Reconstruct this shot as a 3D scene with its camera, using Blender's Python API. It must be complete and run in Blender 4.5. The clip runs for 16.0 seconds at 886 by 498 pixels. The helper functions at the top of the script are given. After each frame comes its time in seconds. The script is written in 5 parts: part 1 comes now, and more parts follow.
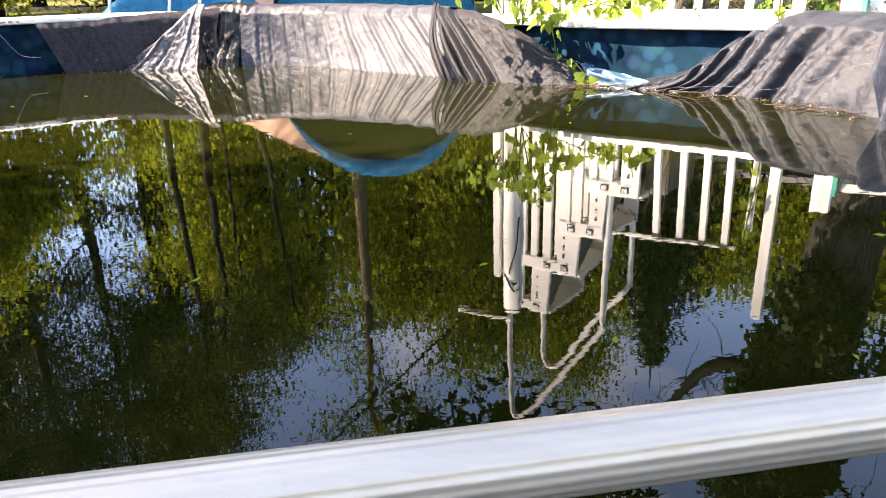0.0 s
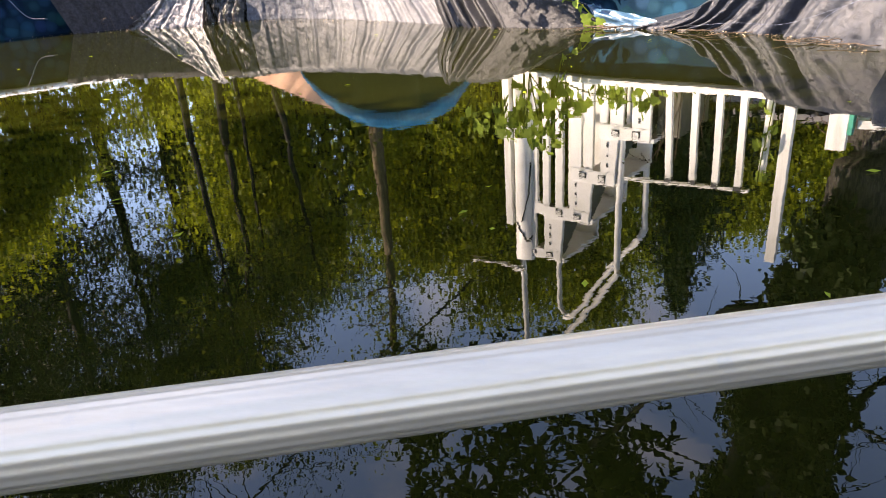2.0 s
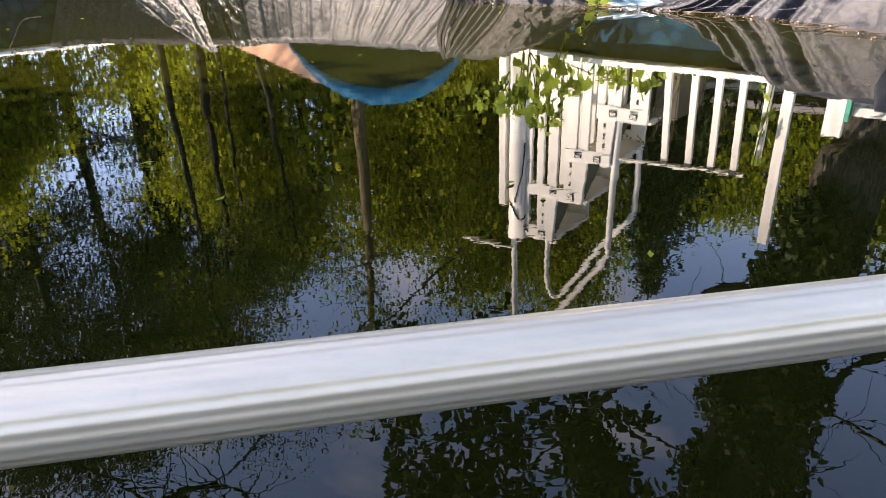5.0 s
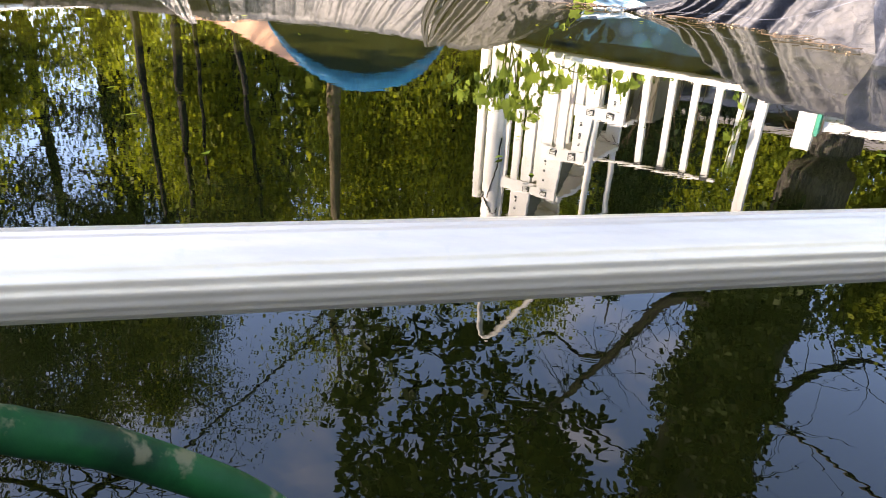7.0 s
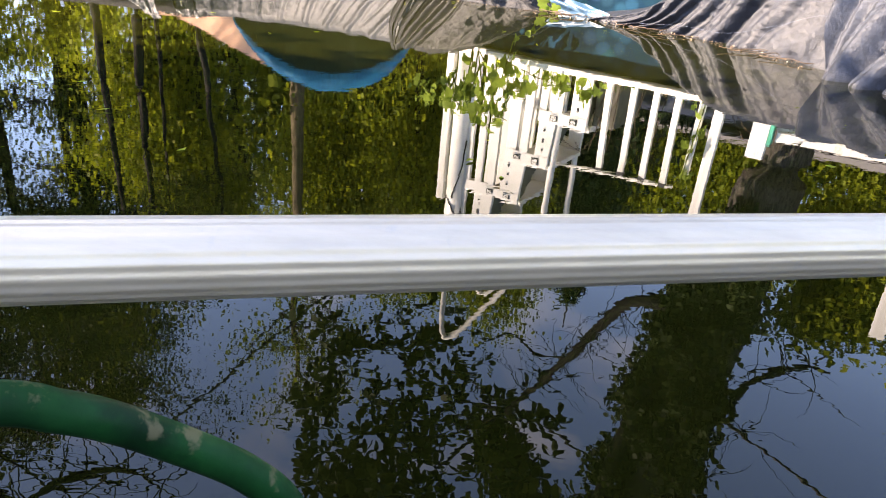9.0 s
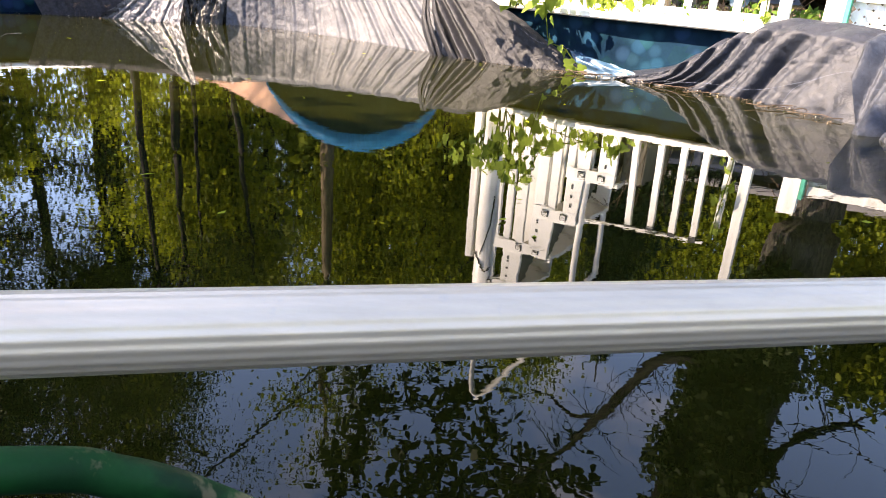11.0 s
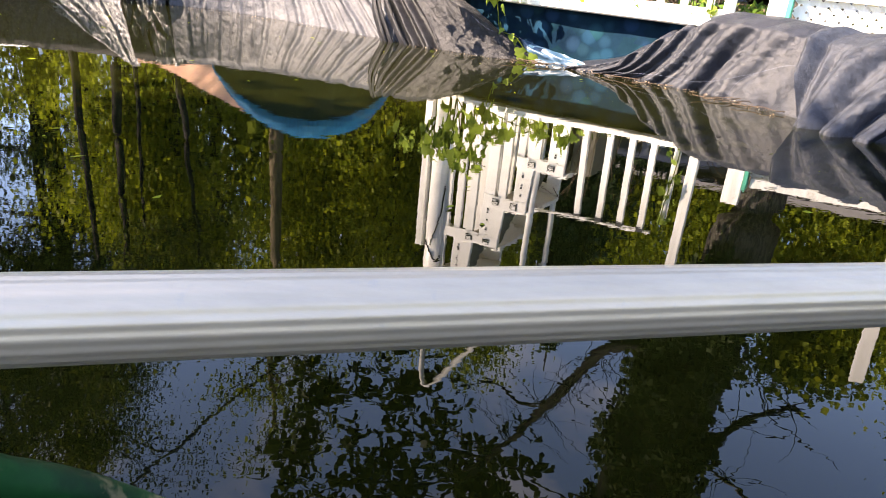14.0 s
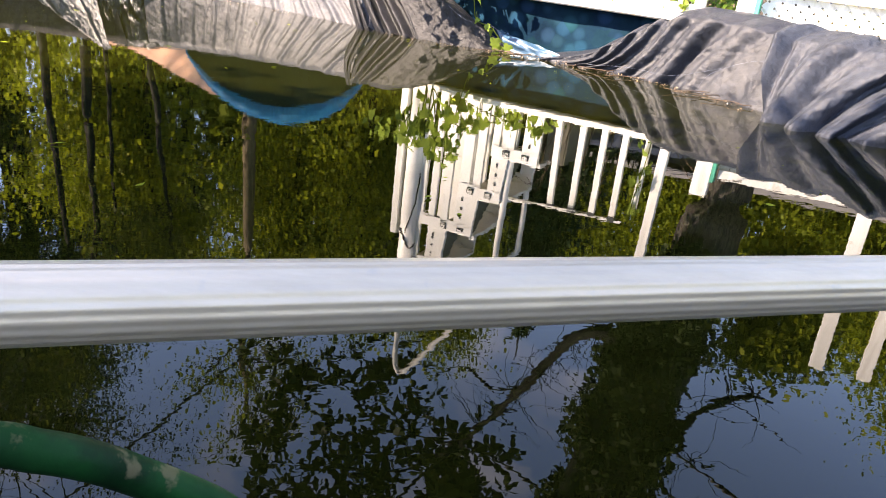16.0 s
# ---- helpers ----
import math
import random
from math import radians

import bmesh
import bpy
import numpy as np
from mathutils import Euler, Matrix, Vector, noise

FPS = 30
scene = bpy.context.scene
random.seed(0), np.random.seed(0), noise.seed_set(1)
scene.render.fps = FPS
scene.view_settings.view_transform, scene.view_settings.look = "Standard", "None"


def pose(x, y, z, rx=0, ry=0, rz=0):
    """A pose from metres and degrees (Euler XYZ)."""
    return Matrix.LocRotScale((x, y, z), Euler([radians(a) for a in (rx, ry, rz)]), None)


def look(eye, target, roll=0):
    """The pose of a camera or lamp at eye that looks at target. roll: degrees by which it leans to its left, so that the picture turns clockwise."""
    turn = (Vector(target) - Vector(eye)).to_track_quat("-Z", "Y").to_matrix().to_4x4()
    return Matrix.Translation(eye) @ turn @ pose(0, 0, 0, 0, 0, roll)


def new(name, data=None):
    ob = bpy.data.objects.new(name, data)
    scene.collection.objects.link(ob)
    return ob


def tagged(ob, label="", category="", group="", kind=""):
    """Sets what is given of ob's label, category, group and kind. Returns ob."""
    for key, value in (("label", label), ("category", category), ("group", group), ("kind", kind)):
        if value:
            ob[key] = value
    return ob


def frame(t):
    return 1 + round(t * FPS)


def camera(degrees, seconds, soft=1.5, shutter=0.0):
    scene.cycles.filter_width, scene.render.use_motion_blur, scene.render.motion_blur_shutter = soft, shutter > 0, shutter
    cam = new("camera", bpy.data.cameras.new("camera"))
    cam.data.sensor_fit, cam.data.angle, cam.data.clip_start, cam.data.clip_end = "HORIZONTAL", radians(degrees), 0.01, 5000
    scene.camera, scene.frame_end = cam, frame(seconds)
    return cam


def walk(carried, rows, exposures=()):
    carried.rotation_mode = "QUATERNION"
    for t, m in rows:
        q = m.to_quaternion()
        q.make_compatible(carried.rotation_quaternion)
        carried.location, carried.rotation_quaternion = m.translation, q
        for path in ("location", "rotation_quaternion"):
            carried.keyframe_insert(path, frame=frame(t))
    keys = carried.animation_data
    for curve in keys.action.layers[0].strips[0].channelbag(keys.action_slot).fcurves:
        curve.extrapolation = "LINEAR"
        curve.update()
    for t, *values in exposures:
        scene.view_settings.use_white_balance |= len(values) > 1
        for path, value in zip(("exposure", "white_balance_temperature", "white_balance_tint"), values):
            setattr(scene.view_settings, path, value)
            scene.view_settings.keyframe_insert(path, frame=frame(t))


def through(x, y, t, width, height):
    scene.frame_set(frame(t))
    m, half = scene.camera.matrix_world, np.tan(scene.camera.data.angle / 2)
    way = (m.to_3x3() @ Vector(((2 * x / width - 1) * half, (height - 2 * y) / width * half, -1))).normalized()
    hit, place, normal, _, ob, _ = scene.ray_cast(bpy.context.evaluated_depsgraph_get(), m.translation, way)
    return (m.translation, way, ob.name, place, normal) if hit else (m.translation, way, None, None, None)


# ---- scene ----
cam = camera(62.8, 16.0, soft=1.0)
# seconds, eye, yaw, pitch, roll
ROWS = [
    (0.0, 0.0, 0.0, 0.55, 0.0, -20.384, 1.532),
    (0.5, -0.0128, 0.0436, 0.503, -1.577, -24.053, 1.874),
    (1.0, 0.1354, 0.0255, 0.5292, 0.429, -25.511, 3.725),
    (1.5, 0.143, 0.0388, 0.5189, 1.869, -24.999, 4.184),
    (2.0, 0.0934, 0.0018, 0.5372, 1.344, -24.098, 3.699),
    (2.5, 0.0391, -0.0017, 0.5351, -0.424, -23.879, 2.85),
    (3.0, 0.1383, 0.0025, 0.5392, -0.154, -22.919, 2.71),
    (5.5, -0.1025, -0.0036, 0.5044, -0.847, -26.448, 0.715),
    (6.0, -0.1128, -0.0314, 0.471, -3.874, -27.702, -1.295),
    (6.5, -0.1118, -0.0529, 0.4793, -2.422, -30.572, -2.724),
    (7.0, -0.1023, -0.0276, 0.473, -1.36, -25.924, -2.852),
    (7.5, -0.1196, -0.0632, 0.486, -1.881, -25.327, -3.712),
    (8.0, -0.1228, -0.0594, 0.4825, -2.973, -24.918, -4.464),
    (8.5, -0.1228, -0.0619, 0.4828, -3.13, -25.333, -4.666),
    (9.0, -0.1266, -0.0657, 0.485, -3.808, -25.607, -4.985),
    (9.5, -0.1205, -0.0595, 0.4817, -1.6, -26.471, -3.809),
    (12.0, -0.1527, -0.0796, 0.5031, -2.709, -18.357, -4.026),
    (12.5, -0.1443, -0.0662, 0.4946, -4.417, -18.2, -4.878),
    (13.0, -0.1523, -0.0806, 0.4963, -7.601, -19.087, -5.768),
    (13.5, -0.1228, -0.0501, 0.4825, -6.024, -21.069, -4.822),
    (14.0, -0.1281, -0.0458, 0.481, -5.456, -21.9, -5.389),
    (14.5, -0.1425, -0.0748, 0.493, -5.801, -23.172, -5.927),
    (15.0, -0.1491, -0.0788, 0.496, -6.446, -23.256, -6.303),
    (15.5, -0.1496, -0.08, 0.4954, -7.039, -22.702, -6.236),
    (16.0, -0.1445, -0.0854, 0.4998, -7.285, -22.707, -6.586),
]
EXPOSURES = [(0.0, 3.08, 8600, 23), (0.6, 2.87, 8600, 23), (3.2, 2.93, 8600, 23), (5.5, 2.86, 8600, 23), (6.2, 3.46, 8600, 23), (7.0, 3.34, 8600, 23), (9.5, 3.15, 8600, 23), (12.0, 2.80, 8600, 23), (13.0, 2.74, 8600, 23), (14.5, 2.84, 8600, 23), (16.0, 2.92, 8600, 23)]
walk(cam, [(t, pose(x, y, z, 90 + pitch, roll, yaw)) for t, x, y, z, yaw, pitch, roll in ROWS], EXPOSURES)

# ---- world, sun, exposure ----
SUN_AZ, SUN_EL = radians(267), radians(51)   # clockwise from +y
world = bpy.data.worlds.new("sky")
scene.world = world
world.use_nodes = True
wt = world.node_tree
wt.nodes.clear()
w_out = wt.nodes.new("ShaderNodeOutputWorld")
w_bg = wt.nodes.new("ShaderNodeBackground")
w_sky = wt.nodes.new("ShaderNodeTexSky")
w_sky.sky_type, w_sky.sun_disc = "NISHITA", False
w_sky.sun_elevation, w_sky.sun_rotation = SUN_EL, SUN_AZ
w_sky.ozone_density, w_sky.dust_density, w_sky.air_density = 6.8, 0.5, 1.0
w_co = wt.nodes.new("ShaderNodeTexCoord")
w_map = wt.nodes.new("ShaderNodeMapping")
w_map.inputs["Scale"].default_value = (1.0, 1.0, 1.7)
w_noise = wt.nodes.new("ShaderNodeTexNoise")
w_noise.inputs["Scale"].default_value, w_noise.inputs["Detail"].default_value = 2.6, 8.0
w_noise.inputs["Distortion"].default_value = 0.35
w_ramp = wt.nodes.new("ShaderNodeValToRGB")
w_ramp.color_ramp.elements[0].position, w_ramp.color_ramp.elements[1].position = 0.53, 0.76
w_ramp.color_ramp.elements[0].color, w_ramp.color_ramp.elements[1].color = (0, 0, 0, 1), (0.75, 0.75, 0.75, 1)
w_mix = wt.nodes.new("ShaderNodeMixRGB")
w_mix.inputs["Color2"].default_value = (5.2, 5.3, 5.8, 1)
wt.links.new(w_co.outputs["Generated"], w_map.inputs["Vector"])
wt.links.new(w_map.outputs["Vector"], w_noise.inputs["Vector"])
wt.links.new(w_noise.outputs["Fac"], w_ramp.inputs["Fac"])
wt.links.new(w_ramp.outputs["Color"], w_mix.inputs["Fac"])
wt.links.new(w_sky.outputs["Color"], w_mix.inputs["Color1"])
wt.links.new(w_mix.outputs["Color"], w_bg.inputs["Color"])
w_bg.inputs["Strength"].default_value = 0.16
wt.links.new(w_bg.outputs["Background"], w_out.inputs["Surface"])

sun = new("sun", bpy.data.lights.new("sun", "SUN"))
sun.data.energy, sun.data.angle, sun.data.color = 5.0, radians(0.55), (1.0, 0.965, 0.90)
to_sun = Vector((math.sin(SUN_AZ) * math.cos(SUN_EL), math.cos(SUN_AZ) * math.cos(SUN_EL), math.sin(SUN_EL)))
sun.matrix_world = look(to_sun * 40, (0, 0, 0))


# ---- materials ----
def srgb(r, g, b):
    return tuple(((c / 255 + 0.055) / 1.055) ** 2.4 if c > 10 else c / 255 / 12.92 for c in (r, g, b)) + (1,)


class Nodes:
    """A node material with a Principled shader and short ways to add texture."""

    def __init__(self, name, rough=0.6, metal=0.0, spec=0.5):
        self.mat = bpy.data.materials.new(name)
        self.mat.use_nodes = True
        self.tree = self.mat.node_tree
        self.p = self.tree.nodes["Principled BSDF"]
        self.p.inputs["Roughness"].default_value = rough
        self.p.inputs["Metallic"].default_value = metal
        self.p.inputs["Specular IOR Level"].default_value = spec
        self.co = self.tree.nodes.new("ShaderNodeTexCoord").outputs["Object"]

    def link(self, a, b):
        self.tree.links.new(a, b)

    def noise(self, scale, detail=4.0, rough=0.55, stretch=None):
        n = self.tree.nodes.new("ShaderNodeTexNoise")
        n.inputs["Scale"].default_value, n.inputs["Detail"].default_value, n.inputs["Roughness"].default_value = scale, detail, rough
        if stretch:
            m = self.tree.nodes.new("ShaderNodeMapping")
            m.inputs["Scale"].default_value = stretch
            self.link(self.co, m.inputs["Vector"])
            self.link(m.outputs["Vector"], n.inputs["Vector"])
        else:
            self.link(self.co, n.inputs["Vector"])
        return n.outputs["Fac"]

    def ramp(self, fac, *stops):
        r = self.tree.nodes.new("ShaderNodeValToRGB").color_ramp
        node = self.tree.nodes[-1]
        while len(r.elements) < len(stops):
            r.elements.new(0.5)
        for e, (at, c) in zip(r.elements, stops):
            e.position, e.color = at, (*c[:3], 1) if len(c) >= 3 else (c[0], c[0], c[0], 1)
        self.link(fac, node.inputs["Fac"])
        return node.outputs["Color"]

    def mix(self, fac, a, b, mode="MIX"):
        n = self.tree.nodes.new("ShaderNodeMixRGB")
        n.blend_type = mode
        for v, key in ((fac, "Fac"), (a, "Color1"), (b, "Color2")):
            if isinstance(v, (int, float)):
                n.inputs[key].default_value = v if key == "Fac" else (v, v, v, 1)
            elif isinstance(v, tuple):
                n.inputs[key].default_value = (*v[:3], 1)
            else:
                self.link(v, n.inputs[key])
        return n.outputs["Color"]

    def random(self, island=False):
        if island:
            return self.tree.nodes.new("ShaderNodeNewGeometry").outputs["Random Per Island"]
        return self.tree.nodes.new("ShaderNodeObjectInfo").outputs["Random"]

    def bump(self, height, strength=0.3, distance=0.01):
        b = self.tree.nodes.new("ShaderNodeBump")
        b.inputs["Strength"].default_value, b.inputs["Distance"].default_value = strength, distance
        if self.p.inputs["Normal"].is_linked:
            self.link(self.p.inputs["Normal"].links[0].from_socket, b.inputs["Normal"])
        self.link(height, b.inputs["Height"])
        self.link(b.outputs["Normal"], self.p.inputs["Normal"])

    def color(self, c):
        if isinstance(c, tuple):
            self.p.inputs["Base Color"].default_value = (*c[:3], 1)
        else:
            self.link(c, self.p.inputs["Base Color"])

    def rough(self, fac, lo, hi):
        self.link(self.ramp(fac, (0.3, (lo,)), (0.7, (hi,))), self.p.inputs["Roughness"])


def leaf_material(name, dark, light, yellow, through=0.45):
    m = Nodes(name, 0.6, spec=0.08)
    c = m.ramp(m.random(island=True), (0.0, dark), (0.55, light), (1.0, yellow))
    c = m.mix(0.35, c, m.ramp(m.noise(1.3, 2), (0.35, dark), (0.65, light)))
    m.color(c)
    tr = m.tree.nodes.new("ShaderNodeBsdfTranslucent")
    m.link(c, tr.inputs["Color"])
    mx = m.tree.nodes.new("ShaderNodeMixShader")
    mx.inputs["Fac"].default_value = through
    m.link(m.p.outputs["BSDF"], mx.inputs[1])
    m.link(tr.outputs["BSDF"], mx.inputs[2])
    m.link(mx.outputs["Shader"], m.tree.nodes["Material Output"].inputs["Surface"])
    return m.mat


def tarp_material(name, dark, light, weave=900, rough=0.5, streak=(6, 6, 1.2), strength=0.25, spec=0.3):
    m = Nodes(name, rough, spec=spec)
    a = m.noise(5, 6, 0.65, streak)
    b = m.noise(60, 4)
    c = m.ramp(a, (0.3, dark), (0.7, light))
    c = m.mix(0.5, c, m.ramp(b, (0.38, dark), (0.64, light)))
    dust = m.ramp(m.noise(2.2, 5, 0.7), (0.5, (0,)), (0.75, (1,)))
    c = m.mix(m.mix(0.6, dust, 0.0), c, tuple(min(1.0, q * 1.25) for q in light[:3]))
    m.color(c)
    w = m.tree.nodes.new("ShaderNodeTexWave")
    w.inputs["Scale"].default_value, w.inputs["Distortion"].default_value = weave / 5, 0.6
    m.link(m.co, w.inputs["Vector"])
    m.bump(w.outputs["Fac"], strength * 0.12, 0.001)
    m.bump(m.noise(15, 5, 0.6, (1, 1, 0.3)), strength * 0.25, 0.005)
    # sharp creases where the cloth has been crumpled
    for scale, stretch, dist in ((24, (1, 1, 0.35), 0.0022), (70, (1, 1, 0.7), 0.0012)):
        crease = m.noise(scale, 4, 0.5, stretch)
        fold = m.tree.nodes.new("ShaderNodeMath")
        fold.operation = "SUBTRACT"
        fold.inputs[1].default_value = 0.5
        m.link(crease, fold.inputs[0])
        edge = m.tree.nodes.new("ShaderNodeMath")
        edge.operation = "ABSOLUTE"
        m.link(fold.outputs[0], edge.inputs[0])
        m.bump(edge.outputs[0], min(1.0, strength * 2), dist)
    m.bump(m.noise(85, 6, 0.7), min(1.0, strength * 1.8), 0.006)
    m.rough(a, rough - 0.1, rough + 0.12)
    return m.mat


M = {}
# still, murky pool water
m = Nodes("pool_water", 0.0, spec=0.5)
m.p.inputs["IOR"].default_value = 1.333
m.color(m.ramp(m.noise(0.7, 4, 0.6), (0.3, (0.0036, 0.0041, 0.0006)), (0.7, (0.0060, 0.0066, 0.0009))))
m.bump(m.noise(2.4, 3, 0.5), 0.06, 0.006)
m.bump(m.noise(20, 3, 0.55, (0.6, 1.0, 1.0)), 0.095, 0.0012)
M["water"] = m.mat
# pool liner printed with rounded blue stones
m = Nodes("blue_stone_liner", 0.7, spec=0.0)
v = m.tree.nodes.new("ShaderNodeTexVoronoi")
v.inputs["Scale"].default_value = 11
m.link(m.co, v.inputs["Vector"])
stone = m.ramp(v.outputs["Distance"], (0.0, srgb(24, 54, 70)), (0.42, srgb(17, 42, 56)), (0.56, srgb(5, 17, 26)))
tone = m.mix(0.5, stone, m.mix(1.0, stone, v.outputs["Color"], "MULTIPLY"))
m.color(m.mix(0.35, tone, m.ramp(m.noise(4, 6, 0.65), (0.3, srgb(8, 26, 38)), (0.7, srgb(28, 58, 74)))))
m.bump(m.noise(40, 4), 0.15, 0.004)
M["liner"] = m.mat
m = Nodes("white_pool_ledge", 0.5)
c = m.ramp(m.noise(9, 5), (0.3, srgb(214, 208, 196)), (0.65, srgb(240, 238, 230)))
c = m.mix(m.ramp(m.noise(5, 6, 0.7), (0.56, (0,)), (0.72, (0.7,))), c, srgb(168, 140, 104))
m.color(c)
m.bump(m.noise(70, 4), 0.12, 0.003)
M["ledge"] = m.mat
m = Nodes("white_painted_wood", 0.55)
c = m.ramp(m.noise(7, 5, 0.6, (4, 4, 0.5)), (0.3, srgb(206, 204, 196)), (0.7, srgb(240, 240, 236)))
c = m.mix(m.ramp(m.noise(14, 6, 0.7), (0.6, (0,)), (0.78, (0.65,))), c, srgb(134, 122, 98))
m.color(c)
m.bump(m.noise(60, 4, 0.6, (3, 3, 0.4)), 0.2, 0.003)
M["white_wood"] = m.mat
m = Nodes("white_resin", 0.42)
c = m.ramp(m.noise(6, 4), (0.3, srgb(214, 214, 208)), (0.7, srgb(236, 236, 232)))
c = m.mix(m.ramp(m.noise(10, 6, 0.7), (0.6, (0,)), (0.8, (0.4,))), c, srgb(150, 146, 120))
m.color(c)
m.bump(m.noise(120, 3), 0.08, 0.002)
M["resin"] = m.mat
# stair resin again, with shade put into its colour
m = Nodes("shade_grey_resin", 0.5)
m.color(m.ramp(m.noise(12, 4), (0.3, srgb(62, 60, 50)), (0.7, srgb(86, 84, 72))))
M["shade_grey_resin"] = m.mat
m = Nodes("dark_plastic", 0.4)
m.color(m.ramp(m.noise(20, 3), (0.3, srgb(40, 42, 44)), (0.7, srgb(66, 66, 66))))
M["dark"] = m.mat
# ribbed aluminium, base tinted warm to cancel the blue skylight on it
m = Nodes("warm_tinted_weathered_aluminium", 0.42, 0.5)
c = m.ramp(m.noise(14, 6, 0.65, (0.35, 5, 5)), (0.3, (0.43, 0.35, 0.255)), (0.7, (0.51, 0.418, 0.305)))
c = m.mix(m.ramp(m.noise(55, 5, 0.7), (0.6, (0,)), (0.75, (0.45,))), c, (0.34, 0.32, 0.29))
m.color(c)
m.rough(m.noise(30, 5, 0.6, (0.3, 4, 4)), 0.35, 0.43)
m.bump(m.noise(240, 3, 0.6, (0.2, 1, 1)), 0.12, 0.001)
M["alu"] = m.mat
# green hose with dried mud
m = Nodes("green_hose_rubber", 0.5, spec=0.12)
c = m.ramp(m.noise(18, 4), (0.3, srgb(0, 36, 13)), (0.7, srgb(1, 66, 27)))
c = m.mix(m.ramp(m.noise(11, 6, 0.7), (0.5, (0,)), (0.68, (0.75,))), c, srgb(4, 22, 10))
mud = m.ramp(m.noise(30, 5, 0.6), (0.6, (0,)), (0.67, (1,)))
c = m.mix(m.mix(1.0, mud, 0.7, "MULTIPLY"), c, srgb(104, 94, 66))
m.color(c)
m.rough(m.noise(26, 5, 0.6), 0.42, 0.75)
m.bump(m.noise(90, 4), 0.25, 0.002)
M["hose"] = m.mat
M["tarp"] = tarp_material("grey_ground_cloth", srgb(28, 30, 35), srgb(63, 66, 72), rough=0.48, strength=0.48, spec=0.32)
M["tarp_dark"] = tarp_material("black_ground_cloth", srgb(12, 15, 20), srgb(36, 40, 48), rough=0.46, strength=0.42, spec=0.28)
M["tarp_black"] = tarp_material("matt_black_cloth", srgb(9, 10, 13), srgb(27, 28, 32), rough=0.5, strength=0.5, spec=0.22)
M["tarp_worn"] = tarp_material("worn_grey_cloth", srgb(19, 22, 28), srgb(50, 55, 63), rough=0.48, strength=0.45, spec=0.28)
M["tarp_gauze"] = tarp_material("dark_woven_gauze", srgb(32, 31, 34), srgb(60, 58, 61), rough=0.7, strength=0.15, spec=0.1)
M["tarp_gloss"] = tarp_material("shiny_creased_plastic", srgb(30, 30, 33), srgb(78, 78, 82), rough=0.3, strength=0.8, spec=0.5)
M["black_plastic"] = tarp_material("black_crumpled_plastic", srgb(4, 4, 4), srgb(13, 12, 13), rough=0.24, strength=0.7, spec=0.45)
M["shade_olive"] = tarp_material("shade_olive_tarp", srgb(14, 30, 26), srgb(28, 46, 34), rough=0.6, strength=0.2, spec=0.1)
M["blue_tarp"] = tarp_material("blue_polythene_tarp", srgb(0, 78, 108), srgb(2, 110, 142), rough=0.5, strength=0.3, spec=0.08)
m = Nodes("pale_blue_plastic", 0.45)
m.color(m.ramp(m.noise(14, 4), (0.3, srgb(22, 50, 70)), (0.7, srgb(48, 80, 102))))
m.bump(m.noise(30, 5), 0.5, 0.01)
M["pale_blue"] = m.mat
m = Nodes("peach_board", 0.6)
m.color(m.ramp(m.noise(6, 5), (0.3, srgb(184, 132, 102)), (0.7, srgb(208, 156, 122))))
M["peach"] = m.mat
m = Nodes("green_strip_paint", 0.5)
m.color(m.ramp(m.noise(20, 4), (0.3, srgb(30, 140, 116)), (0.7, srgb(60, 178, 150))))
M["green_paint"] = m.mat


def bark(name, dark, light, scale=10.0):
    m = Nodes(name, 0.85, spec=0.2)
    f = m.noise(scale, 8, 0.7, (2.2, 2.2, 0.5))
    m.color(m.mix(0.4, m.ramp(f, (0.43, dark), (0.58, light)), m.ramp(m.noise(2, 4), (0.3, dark), (0.7, light))))
    m.bump(f, 0.9, 0.03)
    return m.mat


M["bark"] = bark("grey_furrowed_bark", srgb(20, 19, 17), srgb(94, 90, 84), 22)
M["bark_pale"] = bark("tan_smooth_bark", srgb(70, 62, 48), srgb(118, 106, 84), 6)
# darker than real bark: the crown's shade is put into the colour
M["bark_shade"] = bark("shade_dark_bark", srgb(7, 6, 5), srgb(20, 17, 14))
M["leaf_spring"] = leaf_material("spring_leaves", (0.08, 0.11, 0.008), (0.19, 0.235, 0.018), (0.28, 0.30, 0.024), 0.5)
M["leaf_mid"] = leaf_material("tree_leaves", (0.06, 0.09, 0.012), (0.15, 0.20, 0.024), (0.23, 0.27, 0.03), 0.55)
M["leaf_deep"] = leaf_material("deep_green_leaves", (0.03, 0.05, 0.009), (0.085, 0.115, 0.018), (0.17, 0.19, 0.024), 0.45)
# leaf colours darkened to stand for foliage in shade
M["leaf_shade"] = leaf_material("shaded_leaves", (0.012, 0.022, 0.007), (0.03, 0.048, 0.014), (0.055, 0.08, 0.02), 0.25)
M["needle"] = leaf_material("conifer_needles", (0.008, 0.02, 0.008), (0.02, 0.042, 0.014), (0.04, 0.07, 0.02), 0.15)
M["leaf_vine"] = leaf_material("vine_leaves", (0.04, 0.10, 0.02), (0.13, 0.23, 0.04), (0.28, 0.34, 0.055), 0.5)
m = Nodes("yard_soil_and_litter", 0.95, spec=0.1)
c = m.ramp(m.noise(7, 8, 0.7), (0.3, srgb(52, 42, 30)), (0.5, srgb(92, 74, 54)), (0.7, srgb(76, 80, 34)))
c = m.mix(m.ramp(m.noise(0.8, 5), (0.45, (0,)), (0.6, (0.9,))), c, srgb(62, 76, 24))
m.color(c)
m.bump(m.noise(30, 6), 0.6, 0.03)
M["ground"] = m.mat
m = Nodes("grey_blue_siding", 0.6)
